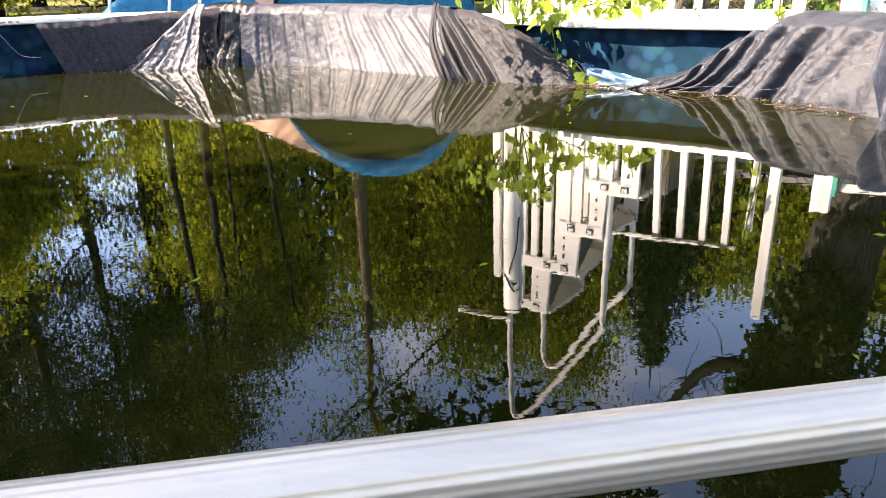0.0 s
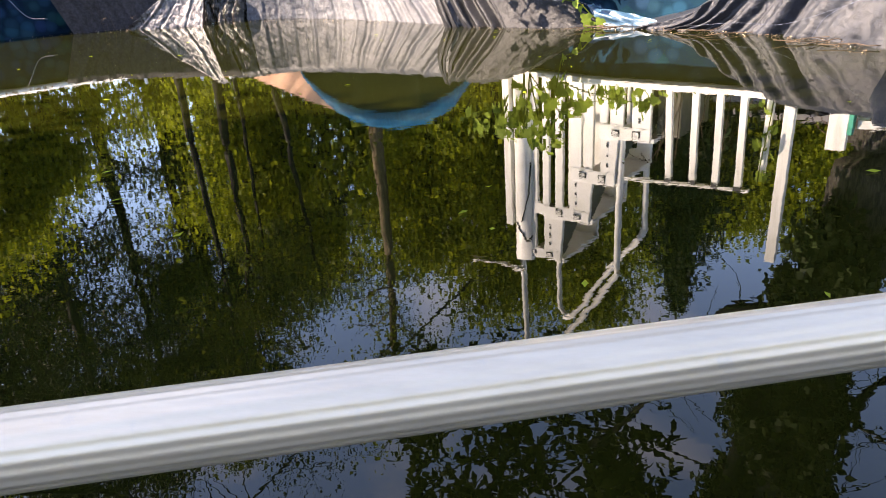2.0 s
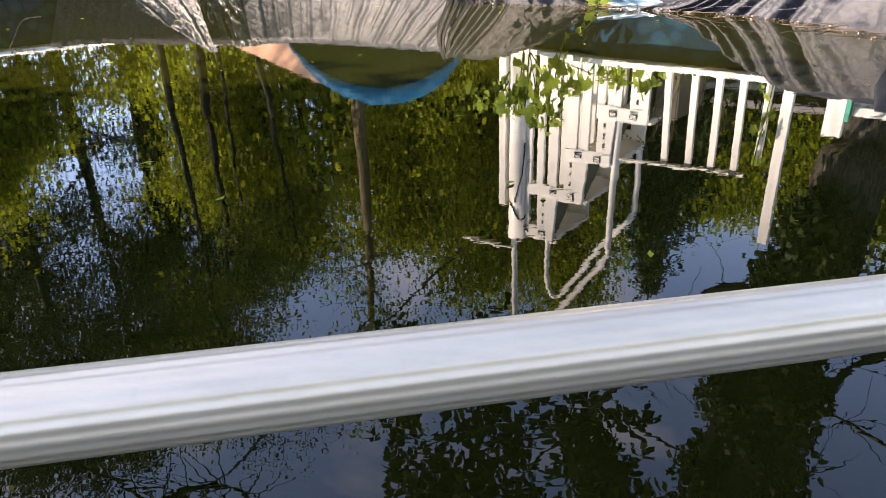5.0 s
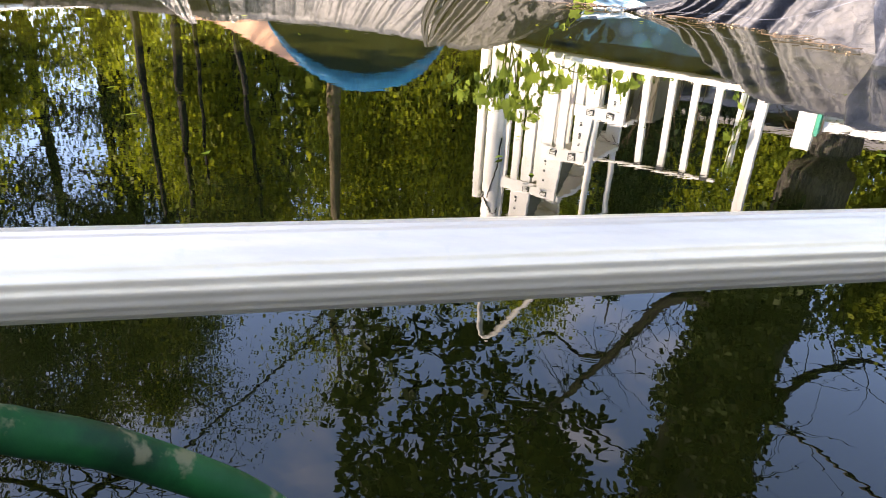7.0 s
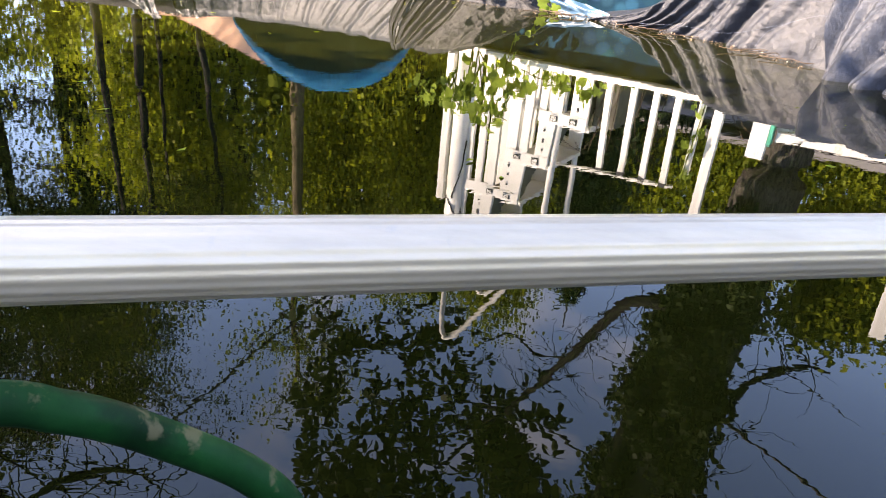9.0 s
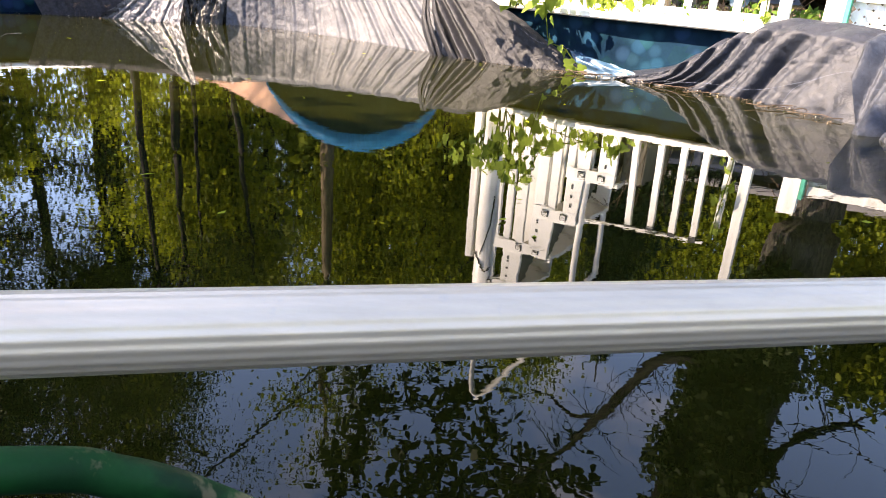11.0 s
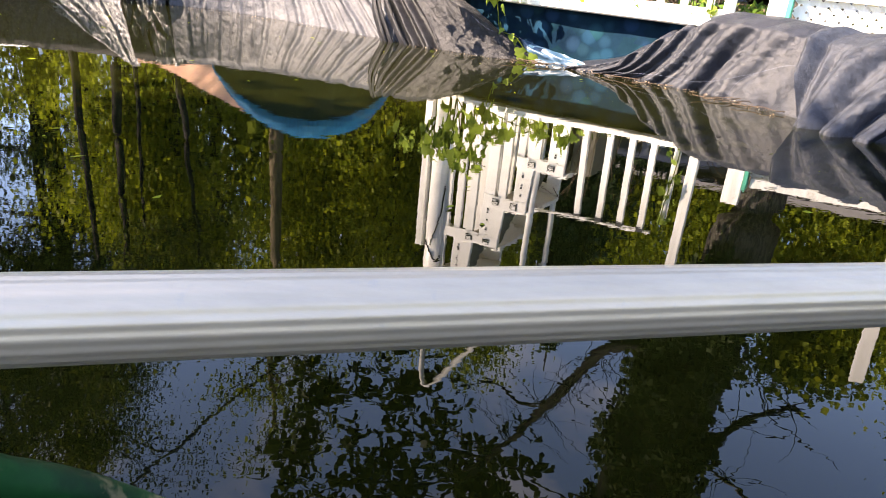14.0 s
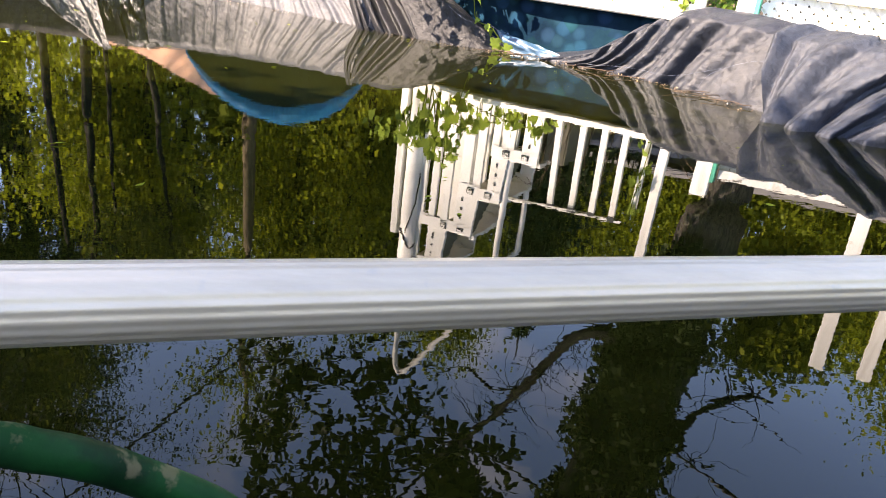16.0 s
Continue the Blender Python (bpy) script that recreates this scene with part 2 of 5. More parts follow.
m.color(m.ramp(m.noise(3, 5), (0.3, srgb(72, 80, 94)), (0.7, srgb(98, 106, 120))))
m.bump(m.noise(50, 3), 0.1, 0.004)
M["siding"] = m.mat
m = Nodes("window_glass", 0.05)
m.color(srgb(24, 30, 36))
M["glass"] = m.mat
m = Nodes("dark_car_paint", 0.2)
m.color(m.ramp(m.noise(1.5, 3), (0.3, srgb(22, 24, 28)), (0.7, srgb(38, 40, 46))))
m.p.inputs["Coat Weight"].default_value = 0.6
M["car"] = m.mat
m = Nodes("tyre_rubber", 0.8)
m.color(m.ramp(m.noise(30, 3), (0.3, srgb(18, 18, 18)), (0.7, srgb(36, 36, 36))))
M["rubber"] = m.mat
m = Nodes("chrome", 0.2, 1.0)
m.color(m.ramp(m.noise(30, 3), (0.3, (0.6, 0.6, 0.6)), (0.7, (0.8, 0.8, 0.8))))
M["chrome"] = m.mat
m = Nodes("asphalt_shingle", 0.9)
m.color(m.ramp(m.noise(9, 5), (0.3, srgb(60, 60, 62)), (0.7, srgb(92, 90, 90))))
M["shingle"] = m.mat
m = Nodes("black_cable", 0.6)
m.color(m.ramp(m.noise(20, 2), (0.3, srgb(18, 18, 18)), (0.7, srgb(32, 32, 32))))
M["cable"] = m.mat
m = Nodes("white_thread", 0.6)
m.color(m.ramp(m.noise(20, 2), (0.3, srgb(70, 78, 96)), (0.7, srgb(104, 112, 130))))
M["thread"] = m.mat
m = Nodes("brown_leaf_litter", 0.85)
m.color(m.ramp(m.random(island=True), (0.0, srgb(34, 26, 18)), (0.55, srgb(70, 54, 38)), (0.9, srgb(132, 116, 92)), (1.0, srgb(196, 190, 174))))
M["litter"] = m.mat
m = Nodes("faded_print", 0.7)
m.color(m.ramp(m.noise(60, 3), (0.3, srgb(150, 118, 84)), (0.7, srgb(176, 146, 110))))
M["print"] = m.mat


# ---- building helpers ----
def mesh_of(bm, name, mat, smooth=True):
    me = bpy.data.meshes.new(name)
    bm.to_mesh(me)
    bm.free()
    me.materials.append(mat)
    if smooth:
        me.shade_smooth()
    return me


def part(name, bm, mat, parent=None, label="", smooth=False):
    ob = new(name, mesh_of(bm, name, mat, smooth))
    ob.parent = parent
    if label:
        tagged(ob, label)
    return ob


def thing(name, label, category, at=(0, 0, 0), group="", kind=""):
    ob = new(name)
    ob.empty_display_size = 0.1
    ob.location = at
    return tagged(ob, label, category, group, kind)


def box(lo, hi, bevel=0.0):
    bm = bmesh.new()
    lo, hi = Vector(lo), Vector(hi)
    bmesh.ops.create_cube(bm, size=1, matrix=Matrix.Translation((lo + hi) / 2) @ Matrix.Diagonal((*(hi - lo), 1)))
    if bevel:
        bmesh.ops.bevel(bm, geom=bm.edges[:], offset=bevel, segments=2, affect="EDGES", profile=0.7)
    return bm


def bar(a, b, w, d, side=(0, 0, 1), bevel=0.003):
    """A bar from a to b, w wide across side, d deep."""
    a, b = Vector(a), Vector(b)
    z = (b - a).normalized()
    x = Vector(side).cross(z)
    if x.length < 1e-4:
        x = Vector((1, 0, 0))
    x.normalize()
    y = z.cross(x)
    m = Matrix((x, y, z)).transposed().to_4x4()
    m.translation = (a + b) / 2
    bm = bmesh.new()
    bmesh.ops.create_cube(bm, size=1, matrix=m @ Matrix.Diagonal((w, d, (b - a).length, 1)))
    if bevel:
        bmesh.ops.bevel(bm, geom=bm.edges[:], offset=bevel, segments=2, affect="EDGES", profile=0.7)
    return bm


def smooth_line(pts, steps=8):
    """Catmull-Rom through the points."""
    p = [Vector(q) for q in pts]
    p = [2 * p[0] - p[1], *p, 2 * p[-1] - p[-2]]
    out = []
    for i in range(1, len(p) - 2):
        for k in range(steps):
            t = k / steps
            a, b, c, d = p[i - 1:i + 3]
            out.append(0.5 * (2 * b + (c - a) * t + (2 * a - 5 * b + 4 * c - d) * t * t + (3 * b - a - 3 * c + d) * t ** 3))
    return out + [p[-2]]


def tube(pts, radius, sides=12, flutes=0, depth=0.0, taper=None, wobble=0.0):
    """A tube along pts; radius may run with taper (a function of 0..1)."""
    bm = bmesh.new()
    pts = [Vector(q) for q in pts]
    up = Vector((0, 0, 1))
    rings = []
    n = len(pts)
    for i, q in enumerate(pts):
        d = (pts[min(i + 1, n - 1)] - pts[max(i - 1, 0)]).normalized()
        x = d.cross(up)
        if x.length < 0.05:
            x = d.cross(Vector((0, 1, 0)))
        x.normalize()
        y = x.cross(d)
        r = radius * (taper(i / max(n - 1, 1)) if taper else 1)
        ring = []
        for k in range(sides):
            a = 2 * math.pi * k / sides
            rr = r + (depth * math.cos(a * flutes) if flutes else 0)
            if wobble:
                rr *= 1 + wobble * noise.noise((math.cos(a) * 1.5 + q.x, math.sin(a) * 1.5 + q.y, q.z * 2.2))
            ring.append(bm.verts.new(q + x * rr * math.cos(a) + y * rr * math.sin(a)))
        rings.append(ring)
    for a, b in zip(rings, rings[1:]):
        for k in range(sides):
            bm.faces.new((a[k], a[(k + 1) % sides], b[(k + 1) % sides], b[k]))
    bm.faces.new(rings[0][::-1])
    bm.faces.new(rings[-1])
    return bm


def scatter(points, normals_up, size, rng, shape=0.55, jitter=0.35, fold=0.25):
    """Many pointed leaves round the given points, as arrays of verts and faces."""
    n = len(points)
    axis = rng.normal(size=(n, 3))
    axis[:, 2] -= normals_up
    axis /= np.linalg.norm(axis, axis=1)[:, None]
    other = rng.normal(size=(n, 3))
    side = np.cross(axis, other)
    side /= np.linalg.norm(side, axis=1)[:, None] + 1e-9
    nor = np.cross(axis, side)
    s = size * (1 + jitter * rng.uniform(-1, 1, n))[:, None]
    base = points
    v = np.stack([base, base + axis * s * 0.45 + side * s * shape * 0.5 + nor * s * fold * 0.3, base + axis * s,
                  base + axis * s * 0.45 - side * s * shape * 0.5 + nor * s * fold * 0.3], 1).reshape(-1, 3)
    f = np.arange(n * 4).reshape(-1, 4)
    return v, f


def sprays(points, size, rng, per=7):
    """Whorls of drooping oval leaves, per of them round each point."""
    n = len(points)
    up = np.array([0.0, 0.0, 1.0]) + rng.normal(size=(n, 3)) * 0.45
    up /= np.linalg.norm(up, axis=1)[:, None]
    e1 = np.cross(up, rng.normal(size=(n, 3)))
    e1 /= np.linalg.norm(e1, axis=1)[:, None]
    e2 = np.cross(up, e1)
    verts = []
    for k in range(per):
        a = (2 * math.pi * k / per + rng.uniform(-0.35, 0.35, n))[:, None]
        d = e1 * np.cos(a) + e2 * np.sin(a) - up * rng.uniform(0.05, 0.5, n)[:, None]
        w = np.cross(up, d)
        w /= np.linalg.norm(w, axis=1)[:, None]
        s = size * rng.uniform(0.65, 1.2, n)[:, None]
        b = points + rng.normal(size=(n, 3)) * size * 0.15
        verts.append(np.stack([b, b + d * s * 0.4 + w * s * 0.17, b + d * s * 0.75 + w * s * 0.2 - up * s * 0.05, b + d * s - up * s * 0.15,
                               b + d * s * 0.75 - w * s * 0.2 - up * s * 0.05, b + d * s * 0.4 - w * s * 0.17], 1))
    v = np.concatenate(verts).reshape(-1, 3)
    return v, np.arange(len(v)).reshape(-1, 6)


def raw_mesh(name, v, f, mat, parent=None, kind="", label=""):
    v, f = np.asarray(v, np.float32), np.asarray(f, np.int32)
    me = bpy.data.meshes.new(name)
    me.vertices.add(len(v))
    me.vertices.foreach_set("co", v.ravel())
    me.loops.add(f.size)
    me.loops.foreach_set("vertex_index", f.ravel())
    me.polygons.add(len(f))
    me.polygons.foreach_set("loop_start", np.arange(0, f.size, f.shape[1], dtype=np.int32))
    me.materials.append(mat)
    me.update(calc_edges=True)
    me.validate()
    ob = new(name, me)
    ob.parent = parent
    return tagged(ob, label, kind=kind)


def polar(az, dist, z=0.0):
    return Vector((math.sin(radians(az)) * dist, math.cos(radians(az)) * dist, z))


# ---- pool, water, ground ----
RIM = [(-4.75, 3.3), (-3.95, 4.5), (-3.05, 5.2), (-2.4, 5.55), (-1.3, 5.57), (-0.03, 4.93), (0.75, 4.13), (1.2, 3.79), (1.52, 3.53), (1.99, 3.0),
       (2.22, 2.3), (2.26, 1.6), (2.0, 0.95), (1.3, 0.3), (0.4, 0.02), (-0.6, -0.12), (-1.7, -0.16), (-3.1, 0.15), (-4.3, 1.0), (-4.9, 2.1)]


def closed_line(pts, steps=8):
    n = len(pts)
    out = []
    for i in range(n):
        a, b, c, d = (Vector((*pts[(i + k) % n], 0)) for k in (-1, 0, 1, 2))
        for k in range(steps):
            t = k / steps
            out.append(0.5 * (2 * b + (c - a) * t + (2 * a - 5 * b + 4 * c - d) * t * t + (3 * b - a - 3 * c + d) * t ** 3))
    return out


rim = closed_line(RIM)
NR = len(rim)
HUB = Vector((-1.4, 2.6, 0))


def rim_out(i):
    t = rim[(i + 1) % NR] - rim[i - 1]
    return Vector((-t.y, t.x, 0)).normalized()


def rim_z(q):
    """Height of the underside of the top ledge; the old rim sags on one side."""
    f = min(max((q.x + 2.2) / 2.9, 0), 1)
    far = 0.335 - 0.052 * f
    near = min(max((1.8 - q.y) / 1.2, 0), 1)
    return far + (0.27 - far) * near


pool = thing("swimming_pool", "old above-ground pool with blue stone-print liner and white ledge", "swimming pool")
bm = bmesh.new()
lo = [bm.verts.new((q.x, q.y, -1.0)) for q in rim]
hi = [bm.verts.new((q.x, q.y, rim_z(q) + 0.01)) for q in rim]
hi2 = [bm.verts.new((*(q + rim_out(i) * 0.02).xy, rim_z(q) + 0.01)) for i, q in enumerate(rim)]
lo2 = [bm.verts.new((*(q + rim_out(i) * 0.02).xy, -1.0)) for i, q in enumerate(rim)]
for i in range(NR):
    j = (i + 1) % NR
    bm.faces.new((lo[i], lo[j], hi[j], hi[i]))
    bm.faces.new((hi[i], hi[j], hi2[j], hi2[i]))
    bm.faces.new((hi2[i], hi2[j], lo2[j], lo2[i]))
part("wall", bm, M["liner"], pool, "blue stone-print vinyl liner wall", smooth=True)
SEG = 8
for s in range(0, NR, SEG):
    bm = bmesh.new()
    rings = []
    for i in range(s, s + SEG + 1):
        q, o = rim[i % NR], rim_out(i % NR)
        z = rim_z(q)
        if i == s + SEG:
            q = q - (rim[i % NR] - rim[(i - 1) % NR]) * 0.03
        prof = [(-0.035, 0.0), (-0.047, 0.008), (-0.047, 0.03), (-0.034, 0.039), (0.12, 0.046), (0.132, 0.036), (0.132, -0.01), (0.12, -0.01), (0.11, 0.0)]
        rings.append([bm.verts.new((*(q + o * a).xy, z + b)) for a, b in prof])
    for a, b in zip(rings, rings[1:]):
        for k in range(len(a)):
            bm.faces.new((a[k], b[k], b[(k + 1) % len(a)], a[(k + 1) % len(a)]))
    bm.faces.new(rings[0])
    bm.faces.new(rings[-1][::-1])
    part("top_ledge", bm, M["ledge"], pool, "white pool ledge with brown stains")

bm = bmesh.new()
bm.faces.new([bm.verts.new((*(q + rim_out(i) * 0.01).xy, 0)) for i, q in enumerate(rim)])
bmesh.ops.triangulate(bm, faces=bm.faces[:])
water = part("water", bm, M["water"])
tagged(water, "still murky green pool water mirroring trees and sky", "water", kind="structure")
bm = bmesh.new()
bm.faces.new([bm.verts.new((*(q + rim_out(i) * 0.015).xy, -0.98)) for i, q in enumerate(rim)])
bmesh.ops.triangulate(bm, faces=bm.faces[:])
tagged(part("pool_floor", bm, M["liner"]), "blue pool floor under the murky water", "pool floor", kind="structure")


def ground_z(x, y):
    """The yard stands almost as high as the rim beyond the pool and falls away behind."""
    f = min(max((y - 0.6) / 2.2, 0), 1)
    f = f * f * (3 - 2 * f)
    return -0.85 + 1.1 * f + 0.02 * noise.noise((x * 0.6, y * 0.6, 0))


bm = bmesh.new()
rings = []
for r, grow in enumerate((0.03, 0.18, 0.4, 0.8, 1.5, 3, 6, 12, 30, 90, 300)):
    ring = []
    for i in range(0, NR, 2):
        o = rim_out(i) if r < 4 else (rim[i] - HUB).normalized()
        q = rim[i] + o * grow
        ring.append(bm.verts.new((q.x, q.y, ground_z(q.x, q.y))))
    rings.append(ring)
for a, b in zip(rings, rings[1:]):
    for k in range(len(a)):
        bm.faces.new((a[k], a[(k + 1) % len(a)], b[(k + 1) % len(a)], b[k]))
tagged(part("ground", bm, M["ground"], smooth=True), "yard of bare soil, leaf litter and grass", "ground", kind="structure")

# ---- near: ribbed reel tube and hose ----
t0 = Vector((0, 0.3286, 0.2994))
td = Vector((1, 0.2027, -0.0249))
reel = thing("pool_reel", "weathered ribbed aluminium pool cover reel tube across the water", "pole", t0)
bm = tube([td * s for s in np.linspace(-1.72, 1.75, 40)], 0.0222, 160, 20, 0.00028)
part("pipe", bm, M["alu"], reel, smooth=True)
for s in (-1.72, 1.75):
    bm = tube([td * (s - 0.012), td * (s + 0.012)], 0.03, 24)
    part("end_cap", bm, M["dark"], reel, "black plastic end cap", smooth=True)
HOSE = [(-1.0, -0.02, 0.34), (-0.62, 0.06, 0.345), (-0.4, 0.165, 0.3), (-0.299, 0.238, 0.257), (-0.271, 0.256, 0.239), (-0.25, 0.267, 0.224), (-0.228, 0.278, 0.204),
            (-0.196, 0.289, 0.177), (-0.179, 0.293, 0.161), (-0.162, 0.296, 0.14), (-0.148, 0.3, 0.10), (-0.145, 0.302, 0.04), (-0.147, 0.304, -0.1), (-0.15, 0.31, -0.4)]
hose_pts = [(-0.1 + 1.15 * (x + 0.1) - 0.013, -0.03 + 1.15 * (y + 0.03), 0.47 + 1.15 * (z - 0.47) - 0.015) for x, y, z in HOSE]
hose = part("garden_hose", tube(smooth_line(hose_pts, 6), 0.0134, 20), M["hose"], smooth=True)
tagged(hose, "green garden hose with dried mud hanging into the water", "hose")


# ---- draped ground cloth along the far rim ----
def drape(name, label, cols, mat, seed, nu=90, nv=34, amp=0.02, freq=9.0, shear=0.0, crumple=0.004, tail=True, fade=0.25, lip=0.05, ridges=()):
    """A hanging cloth. cols: (top, bottom) from one end to the other; folds run from top to bottom, slanted by shear."""
    tops = smooth_line([c[0] for c in cols], 12)
    bots = smooth_line([c[1] for c in cols], 12)

    def at(line, u):
        x = u * (len(line) - 1)
        i = min(int(x), len(line) - 2)
        return line[i].lerp(line[i + 1], x - i)

    bm = bmesh.new()
    grid = []
    for a in range(nu + 1):
        u = a / nu
        t, b = at(tops, u), at(bots, u)
        e = 0.01
        along = (at(bots, min(u + e, 1)) - at(bots, max(u - e, 0))).normalized()
        inward = Vector((along.y, -along.x, 0))
        if inward.dot(HUB - b) < 0:
            inward = -inward
        length = (bots[-1] - bots[0]).length
        col = []
        rows = []
        if tail:
            rows += [(t - inward * 0.30 - Vector((0, 0, 0.12)), 0.0), (t - inward * 0.22 - Vector((0, 0, 0.01)), 0.1), (t - inward * 0.08 + Vector((0, 0, 0.014)), 0.2)]
        for k in range(nv + 1):
            v = k / nv
            q = t.lerp(b, v)
            q = q + inward * lip * min(1, v * 9) * (1 - v) ** 1.5
            rows.append((q, min(1.0, fade + v)))
        rows.append((b - Vector((0, 0, 0.07)), 1.0))
        n_tail = len(rows) - nv - 2
        for ri, (q, w) in enumerate(rows):
            vv = min(max((ri - n_tail) / nv, 0.0), 1.0)
            v = (t.z - q.z)
            s = u * length * freq + shear * v * freq
            broad = noise.noise((s * 0.3, v * 1.5 + seed, seed * 3.1)) + 0.35 * noise.noise((s * 1.1, v * 2.2, seed + 9.0))
            n2, n3 = noise.noise((s * 0.55 + 5, v * 1.3, seed * 1.7)), noise.noise((s * 1.25, v * 2.4 + 3, seed * 2.3))
            deep = max(0.0, 0.45 + noise.noise((s * 0.2, v * 3.0, seed + 4.0)))
            d = amp * w * (1.1 * broad - 1.1 * deep * math.exp(-(n2 / 0.11) ** 2) - 0.4 * math.exp(-(n3 / 0.10) ** 2) + 0.35)
            for ut, ub, h, wd in ridges:
                g = ((u - (ut + (ub - ut) * vv)) * length + 0.012 * noise.noise((v * 9, ut * 40, seed))) / wd
                if abs(g) < 4:
                    d += h * (1.3 * min(1.0, 0.35 + w) if h > 0 else min(1.0, 2.5 * max(0.0, vv - 0.14))) * (math.exp(-g * g) - 0.5 * math.exp(-((g - 1.45) / 0.5) ** 2))
            d += crumple * noise.noise((q.x * 28, q.y * 28, q.z * 30 + seed)) + crumple * 0.6 * noise.noise((q.x * 70, q.y * 70, q.z * 75))
            p = q + inward * d + Vector((0, 0, 1)) * d * 0.35
            if q.z > 0.05:
                p.z += 0.008 * noise.noise((u * 14, seed, 1.0))
            col.append(bm.verts.new(p))
        grid.append(col)
    for a, b in zip(grid, grid[1:]):
        for k in range(len(a) - 1):
            bm.faces.new((a[k], a[k + 1], b[k + 1], b[k]))
    ob = part(name, bm, mat, smooth=True)
    return tagged(ob, label, "tarp", group="cloths over the pool rim")


FAN = [(0.30, 0.02, 0.012, 0.035), (0.42, 0.07, 0.016, 0.035), (0.52, 0.14, 0.018, 0.04), (0.57, 0.22, -0.018, 0.02), (0.62, 0.30, 0.018, 0.04), (0.67, 0.38, -0.014, 0.016),
       (0.71, 0.45, 0.018, 0.035), (0.745, 0.5, -0.04, 0.026), (0.80, 0.58, 0.014, 0.035), (0.85, 0.72, -0.010, 0.05), (0.93, 0.84, -0.012, 0.035)]
SLANT = [(0.05, -0.05, 0.035, 0.035), (0.19, 0.02, -0.03, 0.022), (0.30, 0.08, 0.034, 0.05), (0.40, 0.17, -0.03, 0.02), (0.52, 0.25, 0.036, 0.05), (0.62, 0.34, -0.035, 0.022), (0.74, 0.42, 0.034, 0.045), (0.84, 0.52, -0.03, 0.02), (0.95, 0.62, 0.034, 0.05)]
HANG = [(0.08, 0.09, 0.005, 0.03), (0.17, 0.18, -0.006, 0.02), (0.25, 0.265, 0.006, 0.03), (0.33, 0.345, -0.008, 0.012), (0.38, 0.40, 0.008, 0.025), (0.45, 0.475, -0.012, 0.012),
        (0.5, 0.53, 0.010, 0.022), (0.555, 0.60, -0.014, 0.011), (0.6, 0.655, 0.013, 0.02), (0.645, 0.705, -0.016, 0.011), (0.685, 0.755, 0.013, 0.02), (0.72, 0.80, -0.016, 0.011),
        (0.77, 0.85, 0.014, 0.022), (0.815, 0.90, -0.018, 0.012), (0.88, 0.95, 0.020, 0.025), (0.93, 0.985, -0.02, 0.014)]
SLUMP = [(0.02, 0.10, 0.03, 0.025), (0.08, 0.2, 0.026, 0.022), (0.13, 0.26, -0.02, 0.012), (0.3, 0.5, 0.006, 0.03), (0.5, 0.8, 0.006, 0.05)]
drape("gauze_cloth", "dark woven gauze cloth hanging from the white ledge into the water",
      [((-2.8, 5.2, 0.338), (-2.68, 5.24, 0)), ((-2.5, 5.3, 0.34), (-2.4, 5.34, 0)), ((-2.2, 5.42, 0.372), (-2.1, 5.42, 0)), ((-1.6, 5.47, 0.4), (-1.7, 5.44, 0))],
      M["tarp_gauze"], 1.3, amp=0.012, freq=5, tail=False, lip=0.02,
      ridges=[(0.06, 0.1, 0.012, 0.03), (0.17, 0.2, -0.01, 0.02), (0.3, 0.31, 0.01, 0.03), (0.42, 0.44, -0.01, 0.02), (0.55, 0.55, 0.01, 0.025), (0.68, 0.66, -0.01, 0.02)])
drape("plastic_flap", "shiny creased grey plastic flap with a pointed corner at the water",
      [((-2.27, 5.29, 0.03), (-2.3, 5.29, 0)), ((-2.0, 5.33, 0.22), (-2.1, 5.25, 0)), ((-1.77, 5.4, 0.42), (-1.88, 5.22, 0)), ((-1.68, 5.38, 0.43), (-1.74, 5.19, 0))],
      M["tarp_gloss"], 2.9, nu=110, nv=50, amp=0.007, freq=9, crumple=0.006, tail=False,
      ridges=[(0.4, 0.15, 0.005, 0.02), (0.62, 0.4, -0.006, 0.014), (0.8, 0.66, 0.006, 0.018)])
drape("crumpled_plastic", "black crumpled plastic sheet bunched over the pool rim",
      [((-1.72, 5.52, 0.41), (-1.78, 5.45, 0)), ((-1.55, 5.5, 0.425), (-1.6, 5.42, 0)), ((-1.35, 5.5, 0.41), (-1.4, 5.44, 0))],
      M["black_plastic"], 4.1, nu=80, amp=0.04, freq=12, crumple=0.008)
drape("grey_tarp", "sunlit grey ground cloth hanging in vertical folds over the pool rim",
      [((-1.45, 5.5, 0.402), (-1.47, 5.38, 0)), ((-1.15, 5.47, 0.402), (-1.15, 5.33, 0)), ((-0.83, 5.36, 0.398), (-0.82, 5.12, 0)), ((-0.4, 5.1, 0.388), (-0.33, 4.7, 0)), ((0.0, 4.78, 0.376), (0.14, 4.27, 0))],
      M["tarp"], 5.7, nu=190, nv=50, amp=0.007, freq=7, shear=-0.5, crumple=0.0035, fade=0.15, ridges=HANG)
drape("black_tarp", "black ground cloth slumping off the rim towards the water",
      [((-0.04, 4.78, 0.385), (0.1, 4.28, 0)), ((0.18, 4.5, 0.37), (0.28, 4.13, 0)), ((0.4, 4.26, 0.28), (0.45, 4.03, 0)), ((0.6, 4.11, 0.15), (0.62, 3.95, 0)), ((0.8, 4.0, 0.015), (0.82, 3.92, 0))],
      M["tarp_black"], 7.2, nu=160, nv=44, amp=0.005, freq=3, shear=-1.0, crumple=0.005, tail=False, fade=0.4, ridges=SLUMP)
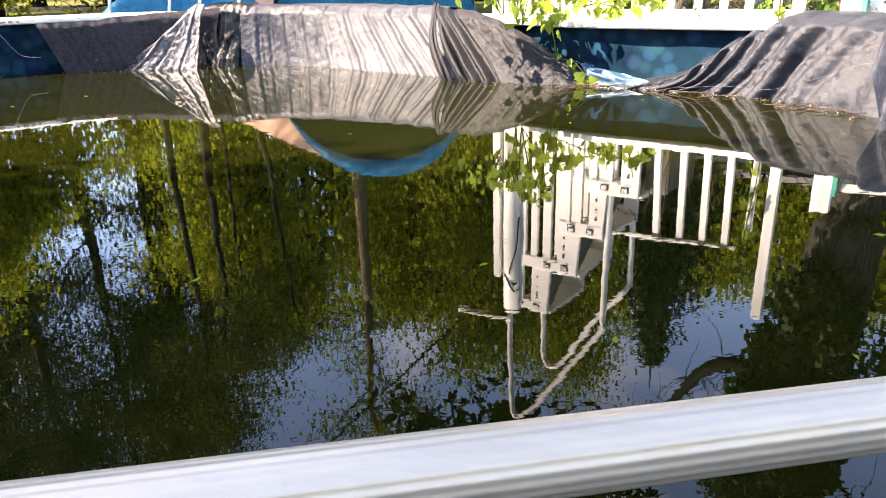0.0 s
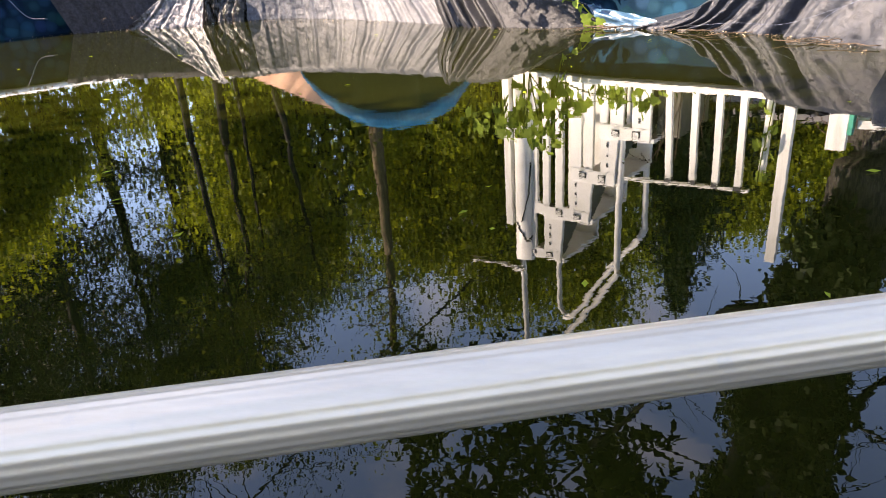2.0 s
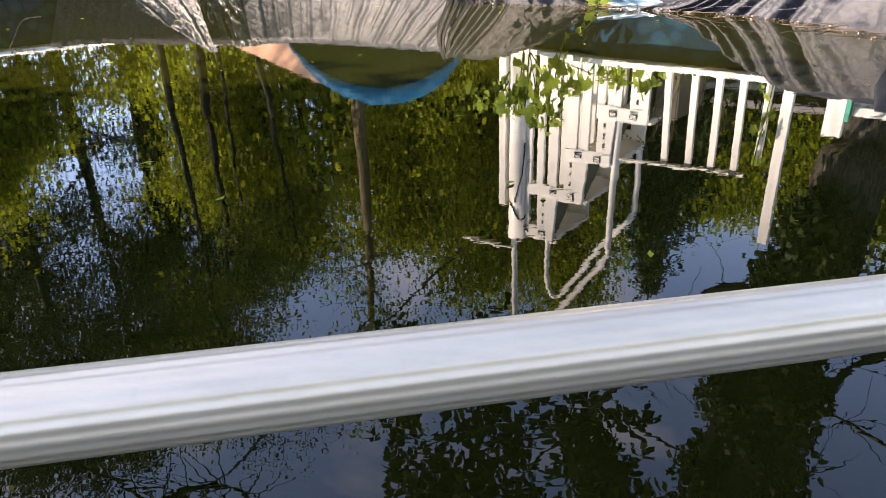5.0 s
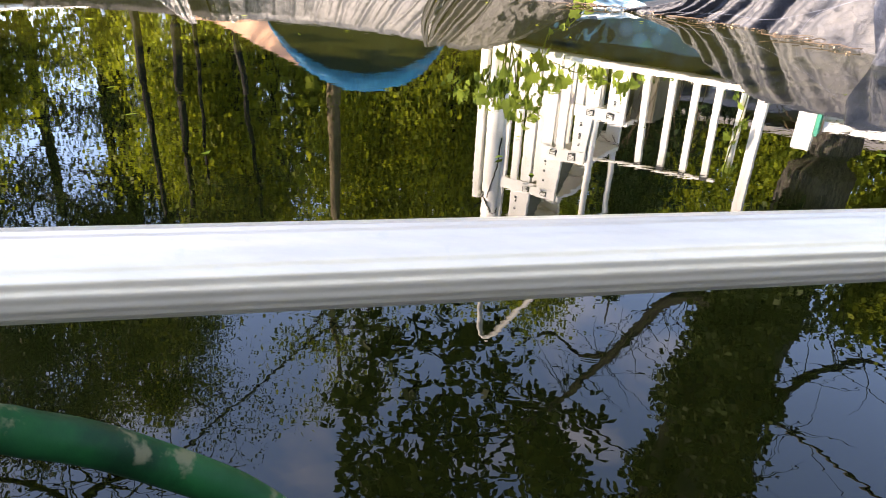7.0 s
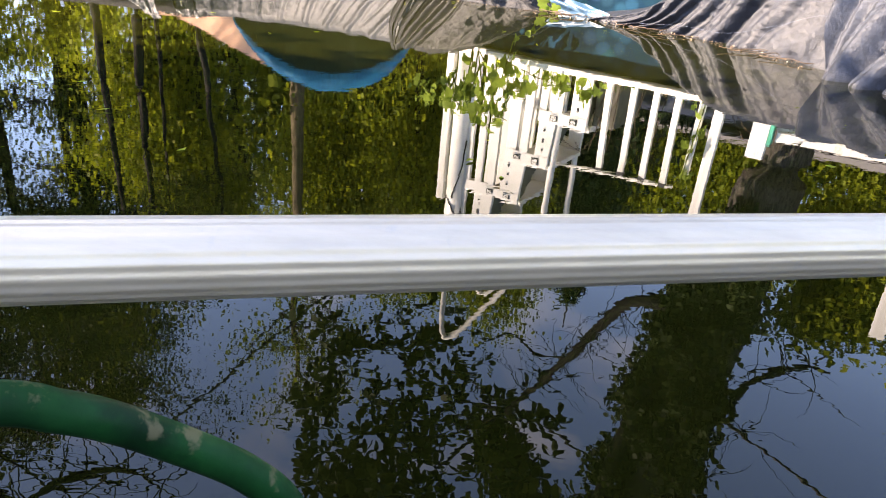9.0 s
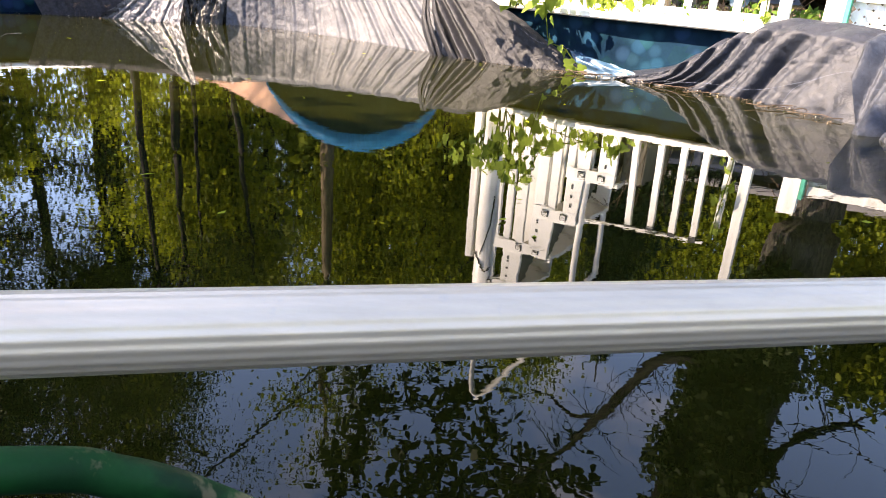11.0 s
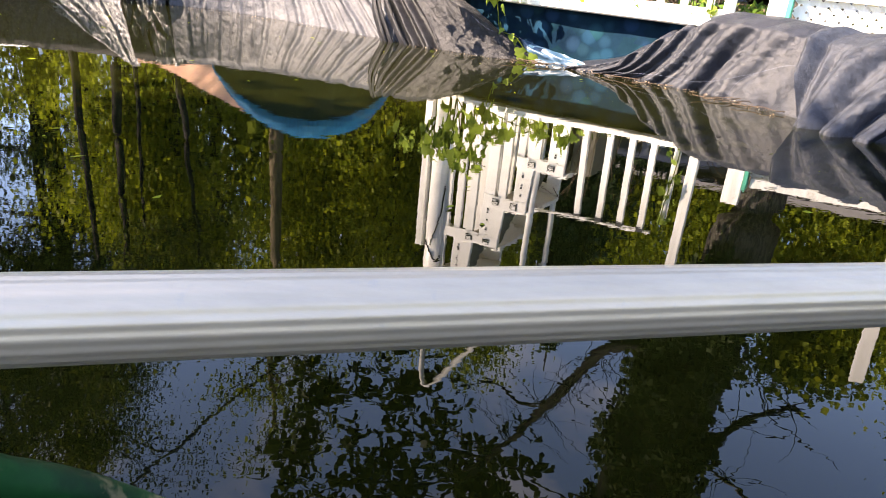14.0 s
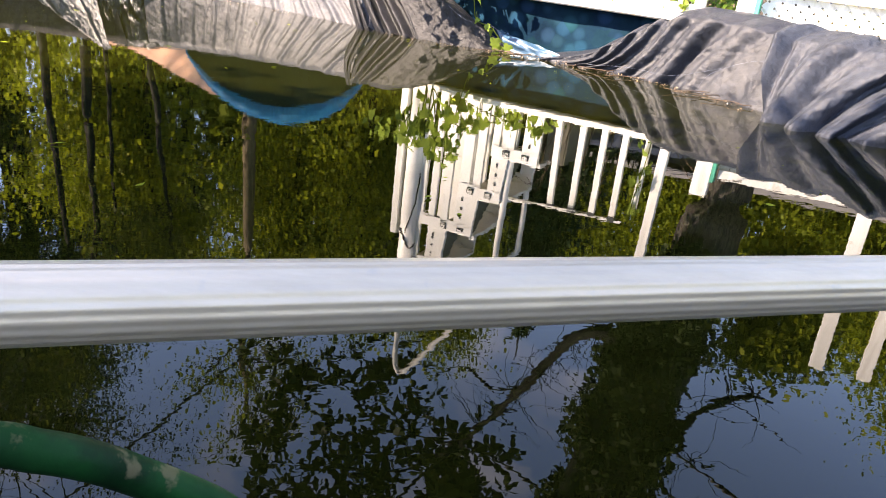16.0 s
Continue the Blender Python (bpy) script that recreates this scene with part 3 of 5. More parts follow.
drape("black_tarp", "black ground cloth with deep slanted folds heaped over the rim",
      [((0.96, 3.84, 0.005), (0.98, 3.72, 0)), ((1.2, 3.74, 0.08), (1.2, 3.58, 0)), ((1.4, 3.62, 0.23), (1.36, 3.42, 0)), ((1.6, 3.5, 0.35), (1.52, 3.18, 0)), ((1.84, 3.17, 0.345), (1.66, 2.84, 0)), ((2.02, 2.85, 0.325), (1.72, 2.5, 0))],
      M["tarp_dark"], 8.8, nu=260, nv=60, amp=0.008, freq=5.0, shear=3.2, crumple=0.0045, fade=0.5, lip=0.09, ridges=FAN)
drape("grey_tarp", "worn grey ground cloth in long slanted folds at the pool rim",
      [((1.84, 3.06, 0.345), (1.57, 2.66, 0)), ((2.06, 2.8, 0.34), (1.66, 2.44, 0)), ((2.2, 2.4, 0.34), (1.86, 2.3, 0)), ((2.3, 1.8, 0.335), (2.05, 1.7, 0))],
      M["tarp_worn"], 10.3, nu=230, nv=60, amp=0.010, freq=6.0, shear=2.2, crumple=0.0045, fade=0.5, lip=0.08, ridges=SLANT)

# twisted folds gathered at the knot of the black cloth
knot = [o for o in scene.objects if o.name == "black_tarp"][0]
for k in range(3):
    a = (0.0, 0.1, 0.28)[k]
    top = Vector((-0.05 + 0.06 * a, 4.76 - 0.06 * a, 0.4 - 0.01 * a))
    end = Vector((0.0 + 0.42 * a, 4.29 - 0.27 * a, -0.03))
    mid = top.lerp(end, 0.45) + Vector((-0.05 + 0.02 * a, -0.07 - 0.02 * math.sin(k * 2.1), 0.01 + 0.04 * a))
    line = smooth_line([top + Vector((0.0, 0.1, -0.01)), top, mid, top.lerp(end, 0.8) + Vector((-0.02, -0.06, 0)), end], 8)
    part("fold", tube(line, (0.013, 0.008, 0.011)[k], 14, taper=lambda t: 0.5 + 0.9 * t, wobble=1.5), M["tarp_black"], knot, "twisted fold of cloth", smooth=True)

# pale plastic at the low edge, partly standing for sunlight on the liner
bm = bmesh.new()
grid = []
for a in range(25):
    u = a / 24
    row = []
    for k in range(13):
        v = k / 12
        q = Vector((0.74, 4.07, 0.10)).lerp(Vector((1.04, 3.84, 0.035)), u).lerp(Vector((0.8, 3.95, -0.02)).lerp(Vector((1.08, 3.74, -0.02)), u), v)
        q += Vector((-0.5, -0.7, 0.5)) * 0.03 * (math.sin(math.pi * v) + noise.noise((u * 5, v * 5, 3)) * 0.8)
        row.append(bm.verts.new(q))
    grid.append(row)
for a, b in zip(grid, grid[1:]):
    for k in range(12):
        bm.faces.new((a[k], a[k + 1], b[k + 1], b[k]))
tagged(part("plastic_bag", bm, M["pale_blue"], smooth=True), "crumpled pale blue plastic at the waterline, partly standing for sunlit liner", "bag")

# leaf litter and foam drifting along the cloths
wl = smooth_line([(-3.1, 5.1, 0), (-2.5, 5.27, 0), (-2.0, 5.2, 0), (-1.5, 5.3, 0), (-0.85, 5.05, 0), (-0.3, 4.63, 0), (0.14, 4.2, 0), (0.5, 3.94, 0), (0.85, 3.84, 0), (1.15, 3.56, 0), (1.36, 3.38, 0), (1.53, 3.1, 0), (1.6, 2.8, 0)], 10)
dr = np.random.default_rng(21)
pts = []
for _ in range(600):
    u = dr.beta(1.6, 1.1)
    q = wl[int(u * (len(wl) - 1))]
    pts.append((q.x + dr.normal() * 0.03, q.y - abs(dr.normal()) * 0.035, 0.004 + 0.004 * dr.random()))
v, f = scatter(np.array(pts), 0.0, 0.010, dr, shape=0.5)
v[:, 2] = np.clip(v[:, 2], 0.001, 0.012)
tagged(raw_mesh("drifting_litter", v, f, M["litter"]), "bits of leaf and foam drifting at the waterline", "litter", kind="stuff")
pts = np.stack([dr.uniform(-2.6, 1.5, 60), dr.uniform(0.9, 4.4, 60), np.full(60, 0.003)], 1)
v, f = scatter(pts, 0.0, 0.03, dr, shape=0.4)
v[:, 2] = np.clip(v[:, 2], 0.001, 0.005)
tagged(raw_mesh("floating_leaves", v, f, M["leaf_spring"]), "small leaves floating on the water", "leaves", kind="stuff")
for k in range(16):
    q = wl[int(dr.uniform(0.62, 0.97) * (len(wl) - 1))]
    a = dr.uniform(0, 6.28)
    line = [q + Vector((math.cos(a) * t * 0.16 + dr.normal() * 0.008, math.sin(a) * t * 0.07 - 0.03 + dr.normal() * 0.008, 0.006 + 0.012 * dr.random())) for t in np.linspace(-1, 1, 6)]
    tagged(part("twig", tube(line, 0.0018, 5), M["litter"], smooth=True), "thin brown twig lying at the waterline", "twig", group="twigs at the waterline")
THREADS = [
    [(1.12, 3.55, 0.03), (1.3, 3.42, 0.05), (1.42, 3.22, 0.06), (1.55, 3.05, 0.13), (1.66, 2.9, 0.2), (1.7, 2.78, 0.15), (1.72, 2.68, 0.2)],
    [(1.5, 3.1, 0.02), (1.53, 3.07, 0.1), (1.6, 3.0, 0.16)],
    [(-3.05, 5.12, 0.335), (-2.98, 5.1, 0.25), (-2.9, 5.12, 0.14), (-2.78, 5.14, 0.12)],
    [(0.45, 4.05, 0.2), (0.55, 4.0, 0.14), (0.68, 3.95, 0.13), (0.78, 3.92, 0.06)],
]
for line in THREADS:
    tagged(part("loose_thread", tube(smooth_line(line, 6), 0.0016 if line[0][0] < -3 else 0.00045, 5), M["thread"], smooth=True), "pale loose thread fraying from the cloth", "thread", group="loose threads")
# stems of dead grass sticking through the gauze
for k in range(9):
    x = -2.7 + 0.9 * dr.random()
    y = 5.17 + 0.05 * dr.random() + 0.12 * min(1, (x + 2.7) / 0.6)
    line = [Vector((x + dr.normal() * 0.01 * j, y - 0.008 * j, 0.035 * j * (0.5 + dr.random()))) for j in range(4)]
    tagged(part("grass_stem", tube(line, 0.0009, 4), M["litter"], smooth=True), "dry grass stem rising from the water", "grass", group="dry grass stems")
# worn lettering on the ledge, left as plain bars
i0 = min(range(NR), key=lambda i: (rim[i] - Vector((-2.95, 5.27, 0))).length)
sign = thing("ledge_sticker", "faded sticker with illegible brown print on the ledge", "sticker")
for k in range(17):
    x = k / 17 * 7.0
    i = int(x)
    q = rim[i0 - i].lerp(rim[i0 - i - 1], x - i)
    o = rim_out(i0 - i)
    d = (rim[i0 - i - 1] - rim[i0 - i]).normalized()
    if k % 6 == 4:
        continue
    c = q - o * 0.0485
    z = rim_z(q) + 0.012
    part("bar", bar(Vector((c.x, c.y, z)), Vector((c.x, c.y, z + 0.014)), 0.014 + 0.01 * (k % 3), 0.002, o, 0), M["print"], sign)

# ---- railing, stairs and lattice beyond the rim ----
FA = Vector((0.9, 4.3, 0))
FU = Vector((0.79595, -0.60537, 0))
FN = Vector((0.60537, 0.79595, 0))


def fp(s, z, n=0.0):
    return FA + FU * s + FN * n + Vector((0, 0, z))


GZ = 0.24
rail = thing("deck_railing", "white wooden railing with slim balusters behind the pool ledge", "railing")
for s0, s1, ztop in ((0.375, 0.405, 0.90), (0.527, 0.545, 0.892), (0.66, 0.675, 0.89), (0.785, 0.80, 0.888)):
    part("baluster", bar(fp(s0, GZ), fp(s1, ztop), 0.036, 0.03, FN), M["white_wood"], rail)
    part("cap", bar(fp(s1, ztop - 0.012), fp(s1, ztop + 0.014), 0.04, 0.034, FN, 0), M["dark"], rail, "dark rusted cap")
part("top_rail", bar(fp(0.13, 0.935), fp(0.86, 0.892), 0.012, 0.03, FN), M["white_wood"], rail)
part("bottom_rail", bar(fp(0.1, 0.345), fp(1.0, 0.345), 0.045, 0.03, FN), M["white_wood"], rail)
part("post", bar(fp(1.02, 0.2), fp(1.014, 1.27), 0.052, 0.05, FN), M["white_wood"], rail)
part("old_baluster", bar(fp(0.925, GZ), fp(0.915, 0.8), 0.034, 0.03, FN), M["white_wood"], rail, "weathered baluster with flaking paint")

stairs = thing("pool_stairs", "white resin pool stairs with slotted sides and tube handrails", "stairs")
# each step: front, back and top of its side frame, start of the solid plate, upright bars
STEPS = [(-0.038, 0.283, 0.698, 0.169, ((-0.038, 0.008), (0.06, 0.115))),
         (-0.23, 0.07, 0.998, -0.027, ((-0.23, -0.16), (-0.11, -0.08))),
         (-0.51, -0.098, 1.285, -0.24, ((-0.51, -0.48), (-0.44, -0.395), (-0.345, -0.29))),
         (-0.645, -0.303, 1.605, -0.43, ((-0.645, -0.605), (-0.545, -0.495)))]
WIDE = 0.52
m4 = Matrix(((FU.x, FN.x, 0, FA.x), (FU.y, FN.y, 0, FA.y), (0, 0, 1, 0), (0, 0, 0, 1)))


def slab(s0, s1, n0, n1, z0, z1, bevel=0.0, lean=0.0):
    """A block in the stairs' own plane; lean widens its back edge towards the foot."""
    bm = box((s0, n0, z0), (s1, n1, z1), bevel)
    for q in bm.verts:
        if lean and q.co.x > (s0 + s1) / 2:
            q.co.x += lean * (z1 - q.co.z) / (z1 - z0)
    bm.transform(m4)
    return bm


for side in (0.0, WIDE):
    for k, (a, b, top, solid, bars) in enumerate(STEPS):
        low = STEPS[k - 1][2] - 0.083 if k else GZ
        part("side_beam", slab(a, b, side - 0.016, side + 0.016, top - 0.083, top, 0.005), M["resin"], stairs)
        part("side_plate", slab(solid, b, side - 0.014, side + 0.014, low, top - 0.08, 0.004, 0.022 if k else 0.0), M["resin"], stairs)
        for s0, s1 in bars:
            part("side_bar", slab(s0, s1, side - 0.013, side + 0.013, GZ, top - 0.08, 0.004), M["resin"], stairs)
        if k and side == 0.0:
            for s0 in (solid + 0.004, b - 0.04):
                part("side_bar", slab(s0, s0 + 0.036, side - 0.012, side + 0.012, GZ, low + 0.002, 0.004), M["resin"], stairs)
for k, (a, b, top, solid, bars) in enumerate(STEPS):
    low = STEPS[k - 1][2] if k else GZ
    part("tread", slab(max(a, b - 0.27), b + 0.012, 0.018, WIDE - 0.018, top - 0.02, top + 0.01, 0.005), M["resin"], stairs)
    # dark colour and taper stand for the shade inside the steps
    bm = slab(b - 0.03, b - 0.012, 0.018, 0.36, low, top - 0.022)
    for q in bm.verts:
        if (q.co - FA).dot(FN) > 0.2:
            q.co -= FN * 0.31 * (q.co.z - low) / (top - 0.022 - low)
    part("riser", bm, M["shade_grey_resin"], stairs, "tapering riser panel coloured dark grey for shade")
    for s in (b - 0.215, b - 0.085):
        frame_part = part("latch", slab(s - 0.024, s + 0.024, -0.021, -0.016, top - 0.06, top - 0.024, 0.001), M["dark"], stairs, "dark moulded latch")
        part("latch_plate", slab(s - 0.017, s + 0.017, -0.024, -0.021, top - 0.051, top - 0.041), M["resin"], frame_part)
        part("latch_plate", slab(s - 0.017, s + 0.017, -0.024, -0.021, top - 0.037, top - 0.03), M["resin"], frame_part)
    for z in (0.115, 0.18, 0.245):
        part("bolt", slab(solid + 0.04, solid + 0.052, -0.018, -0.014, top - z - 0.022, top - z, 0.001), M["dark"], stairs, "dark bolt head")
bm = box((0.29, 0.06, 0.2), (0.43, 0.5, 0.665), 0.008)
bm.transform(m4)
part("step_box", bm, M["shade_grey_resin"], stairs, "beige lower step box coloured dark for shade")
near_rail = [(-0.63, 1.5), (-0.615, 2.0), (-0.6, 2.42), (-0.57, 2.52), (-0.52, 2.515), (-0.44, 2.42), (-0.25, 2.14), (0.075, 1.64), (0.09, 1.55), (0.088, 1.2), (0.1, 0.62)]
far_rail = [(-0.646, 1.5), (-0.64, 2.2), (-0.615, 2.33), (-0.56, 2.36), (-0.47, 2.28), (-0.182, 1.811), (0.021, 1.535), (0.034, 1.40), (0.02, 0.6)]
part("handrail", tube(smooth_line([fp(s, z, 0.02) for s, z in near_rail], 6), 0.021, 12), M["resin"], stairs, smooth=True)
part("handrail", tube(smooth_line([fp(s, z, 0.55) for s, z in far_rail], 6), 0.021, 12), M["resin"], stairs, smooth=True)
column = thing("white_column", "white resin column with a dark cord tied round it", "column", fp(-0.588, GZ))
part("shaft", tube([(0, 0, 0), (0, 0, 0.5), (0, 0, 1.0), (0, 0, 1.40)], 0.064, 28), M["resin"], column, smooth=True)
cord = [Vector((0.066 * math.cos(a), 0.066 * math.sin(a), 1.18 + 0.05 * math.sin(a * 1.5) + 0.02 * math.sin(3 * a))) for a in np.linspace(0, 2 * math.pi * 1.4, 40)]
cord += [Vector((-0.03, -0.065, 1.1)), Vector((0.02, -0.066, 0.9)), Vector((0.035, -0.06, 0.7))]
part("cord", tube(cord, 0.005, 6), M["cable"], column, "dark tied cord", smooth=True)
tagged(part("fence_post", bar(fp(-0.697, GZ, -0.02), fp(-0.692, 1.40, -0.02), 0.05, 0.045, FN), M["white_wood"]), "slim white wooden post beside the stairs", "post")
plank = part("shelf_plank", bar(fp(-1.04, 1.745, -0.02), fp(-0.585, 1.725, -0.02), 0.014, 0.035, FN), M["white_wood"], stairs)

scoop = thing("hand_scoop", "pale blue plastic scoop lying behind the railing", "scoop", fp(0.68, 0.365, 0.45))
bm = bmesh.new()
outline = [(-0.062, 0.12), (0.062, 0.12), (0.05, 0.03), (0.0, -0.015), (-0.05, 0.03)]
fr = [bm.verts.new(FU * x + Vector((0, 0, z)) - FN * (0.02 if abs(x) < 0.01 else 0.0)) for x, z in outline]
bk = [bm.verts.new(FU * x * 0.96 + Vector((0, 0, z)) + FN * 0.012) for x, z in outline]
bm.faces.new(fr)
bm.faces.new(bk[::-1])
for k in range(5):
    bm.faces.new((fr[k], bk[k], bk[(k + 1) % 5], fr[(k + 1) % 5]))
part("blade", bm, M["pale_blue"], scoop)
part("grip", bar(Vector((0, 0, 0.05)) + FN * 0.02, Vector((0, 0, 0.04)) + FN * 0.16, 0.02, 0.016), M["pale_blue"], scoop)
gate_post = thing("board_post", "broad white board post with a green side strip", "post", (1.908, 3.575, 0.2))
part("board", bar((0, 0, 0), (0, 0, 0.417), 0.088, 0.06, FN), M["white_wood"], gate_post)
part("side_strip", bar(FU * 0.056 + Vector((0, 0, 0)), FU * 0.056 + Vector((0, 0, 0.33)), 0.02, 0.07, FN), M["green_paint"], gate_post, "green painted strip")
LA, LB = Vector((1.985, 3.55, 0)), Vector((2.9, 3.02, 0))
LU = (LB - LA).normalized()
LN = Vector((-LU.y, LU.x, 0))
lat = thing("lattice_fence", "low white lattice fence panel with a top rail", "fence")
ll = (LB - LA).length
part("top_rail", bar(LA + Vector((0, 0, 0.487)), LB + Vector((0, 0, 0.487)), 0.05, 0.042, LN), M["white_wood"], lat)
for sgn in (1, -1):
    x = -0.3
    while x < ll:
        z0, z1 = 0.2, 0.47
        a, b = (x, x + (z1 - z0)) if sgn > 0 else (x + (z1 - z0), x)
        ta, tb = 0.0, 1.0
        pa, pb = Vector((a, z0, 0)), Vector((b, z1, 0))
        for e in (0, 1):
            for lim in (0.0, ll):
                d = pb - pa
                if (pa.x < 0 and lim == 0) or (pa.x > ll and lim > 0):
                    pa = pa + d * ((lim - pa.x) / d.x) if d.x else pa
                if (pb.x < 0 and lim == 0) or (pb.x > ll and lim > 0):
                    pb = pa + d * ((lim - pa.x) / d.x) if d.x else pb
        if (pb - pa).length > 0.04 and -0.01 <= min(pa.x, pb.x) and max(pa.x, pb.x) <= ll + 0.01:
            off = LN * (0.004 * sgn + 0.004)
            part("slat", bar(LA + LU * pa.x + off + Vector((0, 0, pa.y)), LA + LU * pb.x + off + Vector((0, 0, pb.y)), 0.034, 0.007, LN, 0), M["white_wood"], lat)
        x += 0.062
for q, zt, w in (((2.2, 2.68), 1.17, 0.062), ((2.52, 2.72), 1.25, 0.06)):
    tagged(part("fence_post", bar((*q, -0.3), (q[0] + 0.03, q[1] - 0.02, zt), w, 0.05, FN), M["white_wood"]), "tall white wooden post at the pool side", "post", group="tall posts")

# ---- climbing vine with large leaves ----
rng = np.random.default_rng(5)


def leaf_mesh(seed):
    r = random.Random(seed)
    half = [(0.2, -0.1), (0.42, 0.0), (0.52, 0.2), (0.36, 0.33), (0.4, 0.5), (0.24, 0.62), (0.13, 0.84)]
    outline = [(0, 0), *half, (0, 1.06), *[(-x, y) for x, y in reversed(half)]]
    bm = bmesh.new()
    mid = bm.verts.new((0, 0.4, -0.05))
    ring = [bm.verts.new((x * r.uniform(0.85, 1.1), y, 0.10 * abs(x) + 0.04 * r.uniform(-1, 1) - 0.12 * y * y)) for x, y in outline]
    for k in range(len(ring)):
        bm.faces.new((mid, ring[k], ring[(k + 1) % len(ring)]))
    return mesh_of(bm, "leaf", M["leaf_vine"], True)


leaf_kinds = [leaf_mesh(k) for k in range(5)]
vine = thing("climbing_vine", "bright yellow-green vine with large leaves spilling over the ledge", "plant", (0.45, 4.25, 0.3))
STEMS = [
    [(0.42, 4.35, 0.3), (0.36, 4.2, 0.5), (0.22, 4.12, 0.56), (0.06, 4.08, 0.46)],
    [(0.42, 4.35, 0.3), (0.4, 4.18, 0.56), (0.40, 4.06, 0.46), (0.42, 4.0, 0.32)],
    [(0.45, 4.35, 0.3), (0.40, 4.18, 0.62), (0.28, 4.1, 0.5), (0.3, 4.04, 0.4)],
    [(0.45, 4.35, 0.3), (0.5, 4.18, 0.58), (0.55, 4.06, 0.44), (0.56, 4.0, 0.34)],
    [(0.45, 4.35, 0.3), (0.6, 4.15, 0.48), (0.78, 4.05, 0.42), (0.9, 3.98, 0.39)],
    [(0.42, 4.4, 0.3), (0.4, 4.3, 0.6), (0.5, 4.2, 0.72), (0.62, 4.12, 0.6)],
    [(0.5, 4.4, 0.3), (0.8, 4.15, 0.40), (1.0, 3.98, 0.42), (1.1, 3.92, 0.42)],
]
vo = Vector((0.45, 4.25, 0.3))
rv = random.Random(11)
for stem in STEMS:
    line = smooth_line([Vector(p) - vo for p in stem], 10)
    part("stem", tube(line, 0.004, 6), M["leaf_mid"], vine, smooth=True)
    for k in range(34):
        q = line[int(rv.uniform(0.25, 1.0) * (len(line) - 1))]
        q = q + Vector([rv.gauss(0, 0.04), rv.gauss(0, 0.04), rv.gauss(0.0, 0.035)])
        ob = new("leaf", rv.choice(leaf_kinds))
        ob.parent = vine
        s = rv.uniform(0.032, 0.08)
        ob.matrix_basis = Matrix.Translation(q) @ Euler((radians(rv.uniform(-115, -20)), radians(rv.uniform(-35, 35)), radians(rv.uniform(-130, 130)))).to_matrix().to_4x4() @ Matrix.Scale(s, 4)

# sprig climbing the weathered baluster
sprig = thing("vine_sprig", "young yellow-green vine sprig climbing a weathered baluster", "plant", fp(0.92, GZ, -0.03))
climb = smooth_line([fp(0.92 + 0.02 * math.sin(5 * z), z, -0.03) - sprig.location for z in (0.24, 0.36, 0.48, 0.6, 0.72, 0.84)], 6)
part("stem", tube(climb, 0.003, 6), M["leaf_mid"], sprig, smooth=True)
for k in range(22):
    ob = new("leaf", rv.choice(leaf_kinds))
    ob.parent = sprig
    q = climb[int(rv.uniform(0.15, 1.0) * (len(climb) - 1))] + FU * rv.gauss(0, 0.022)
    ob.matrix_basis = Matrix.Translation(q) @ Euler((radians(rv.uniform(-120, -40)), radians(rv.uniform(-35, 35)), radians(rv.uniform(-130, 130)))).to_matrix().to_4x4() @ Matrix.Scale(rv.uniform(0.025, 0.06), 4)

# bank of soil and litter behind the ledge, with weeds and dry stems
bm = bmesh.new()
grid = []
for a in range(41):
    s0 = 0.02 + 1.2 * a / 40
    row = []
    for k in range(9):
        n0 = 0.01 + 0.75 * k / 8
        edge = min(1, 6 * a / 40, 6 * (40 - a) / 40, 3 * k / 8 + 0.4, 4 * (8 - k) / 8)
        row.append(bm.verts.new(fp(s0, 0.2 + 0.145 * edge + 0.02 * noise.noise((s0 * 9, n0 * 9, 2)), n0)))
    grid.append(row)
for a, b in zip(grid, grid[1:]):
    for k in range(8):
        bm.faces.new((a[k], b[k], b[k + 1], a[k + 1]))
bank = part("soil_bank", bm, M["ground"], smooth=True)
tagged(bank, "low bank of soil and dry litter behind the ledge", "soil")
lr = np.random.default_rng(31)
pts = np.array([tuple(fp(lr.uniform(0.05, 1.15), lr.uniform(0.335, 0.375), lr.uniform(0.03, 0.6))) for _ in range(1100)])
v, f = scatter(pts, 0.0, 0.035, lr, shape=0.45)
tagged(raw_mesh("leaf_litter", v, f, M["litter"]), "dry brown leaf litter lying on the bank", "litter", kind="stuff")
for c, reach, n in ((0.2, 0.16, 130), (0.5, 0.1, 50), (0.84, 0.09, 60), (1.12, 0.09, 90)):
    weed = thing("weed_clump", "low clump of yellow-green weeds at the railing's foot", "plant", fp(c, 0.33, 0.1), group="weeds behind the ledge")
    pts = np.stack([lr.normal(size=n) * reach * 0.5, lr.normal(size=n) * 0.06, lr.uniform(0.0, 0.07, n)], 1)
    v, f = scatter(pts, -0.6, 0.04, lr, shape=0.6)
    raw_mesh("foliage", v, f, M["leaf_vine"], weed)
stems = thing("dry_stems", "tangle of thin dry stems hanging behind the railing", "plant", fp(0.45, 0.3, 0.05))
for k in range(14):
    x = rv.uniform(-0.12, 0.6)
    tall, bend = rv.uniform(0.2, 0.55), rv.gauss(0, 0.1)
    line = smooth_line([FU * x, FU * (x + bend * 0.4) + Vector((0, 0, tall * 0.5)), FU * (x + bend) + Vector((0, 0, tall)), FU * (x + bend * 1.9) + Vector((0, 0, tall * 0.9))], 5)
    part("stem", tube(line, 0.0022, 5), M["litter"], stems, smooth=True)

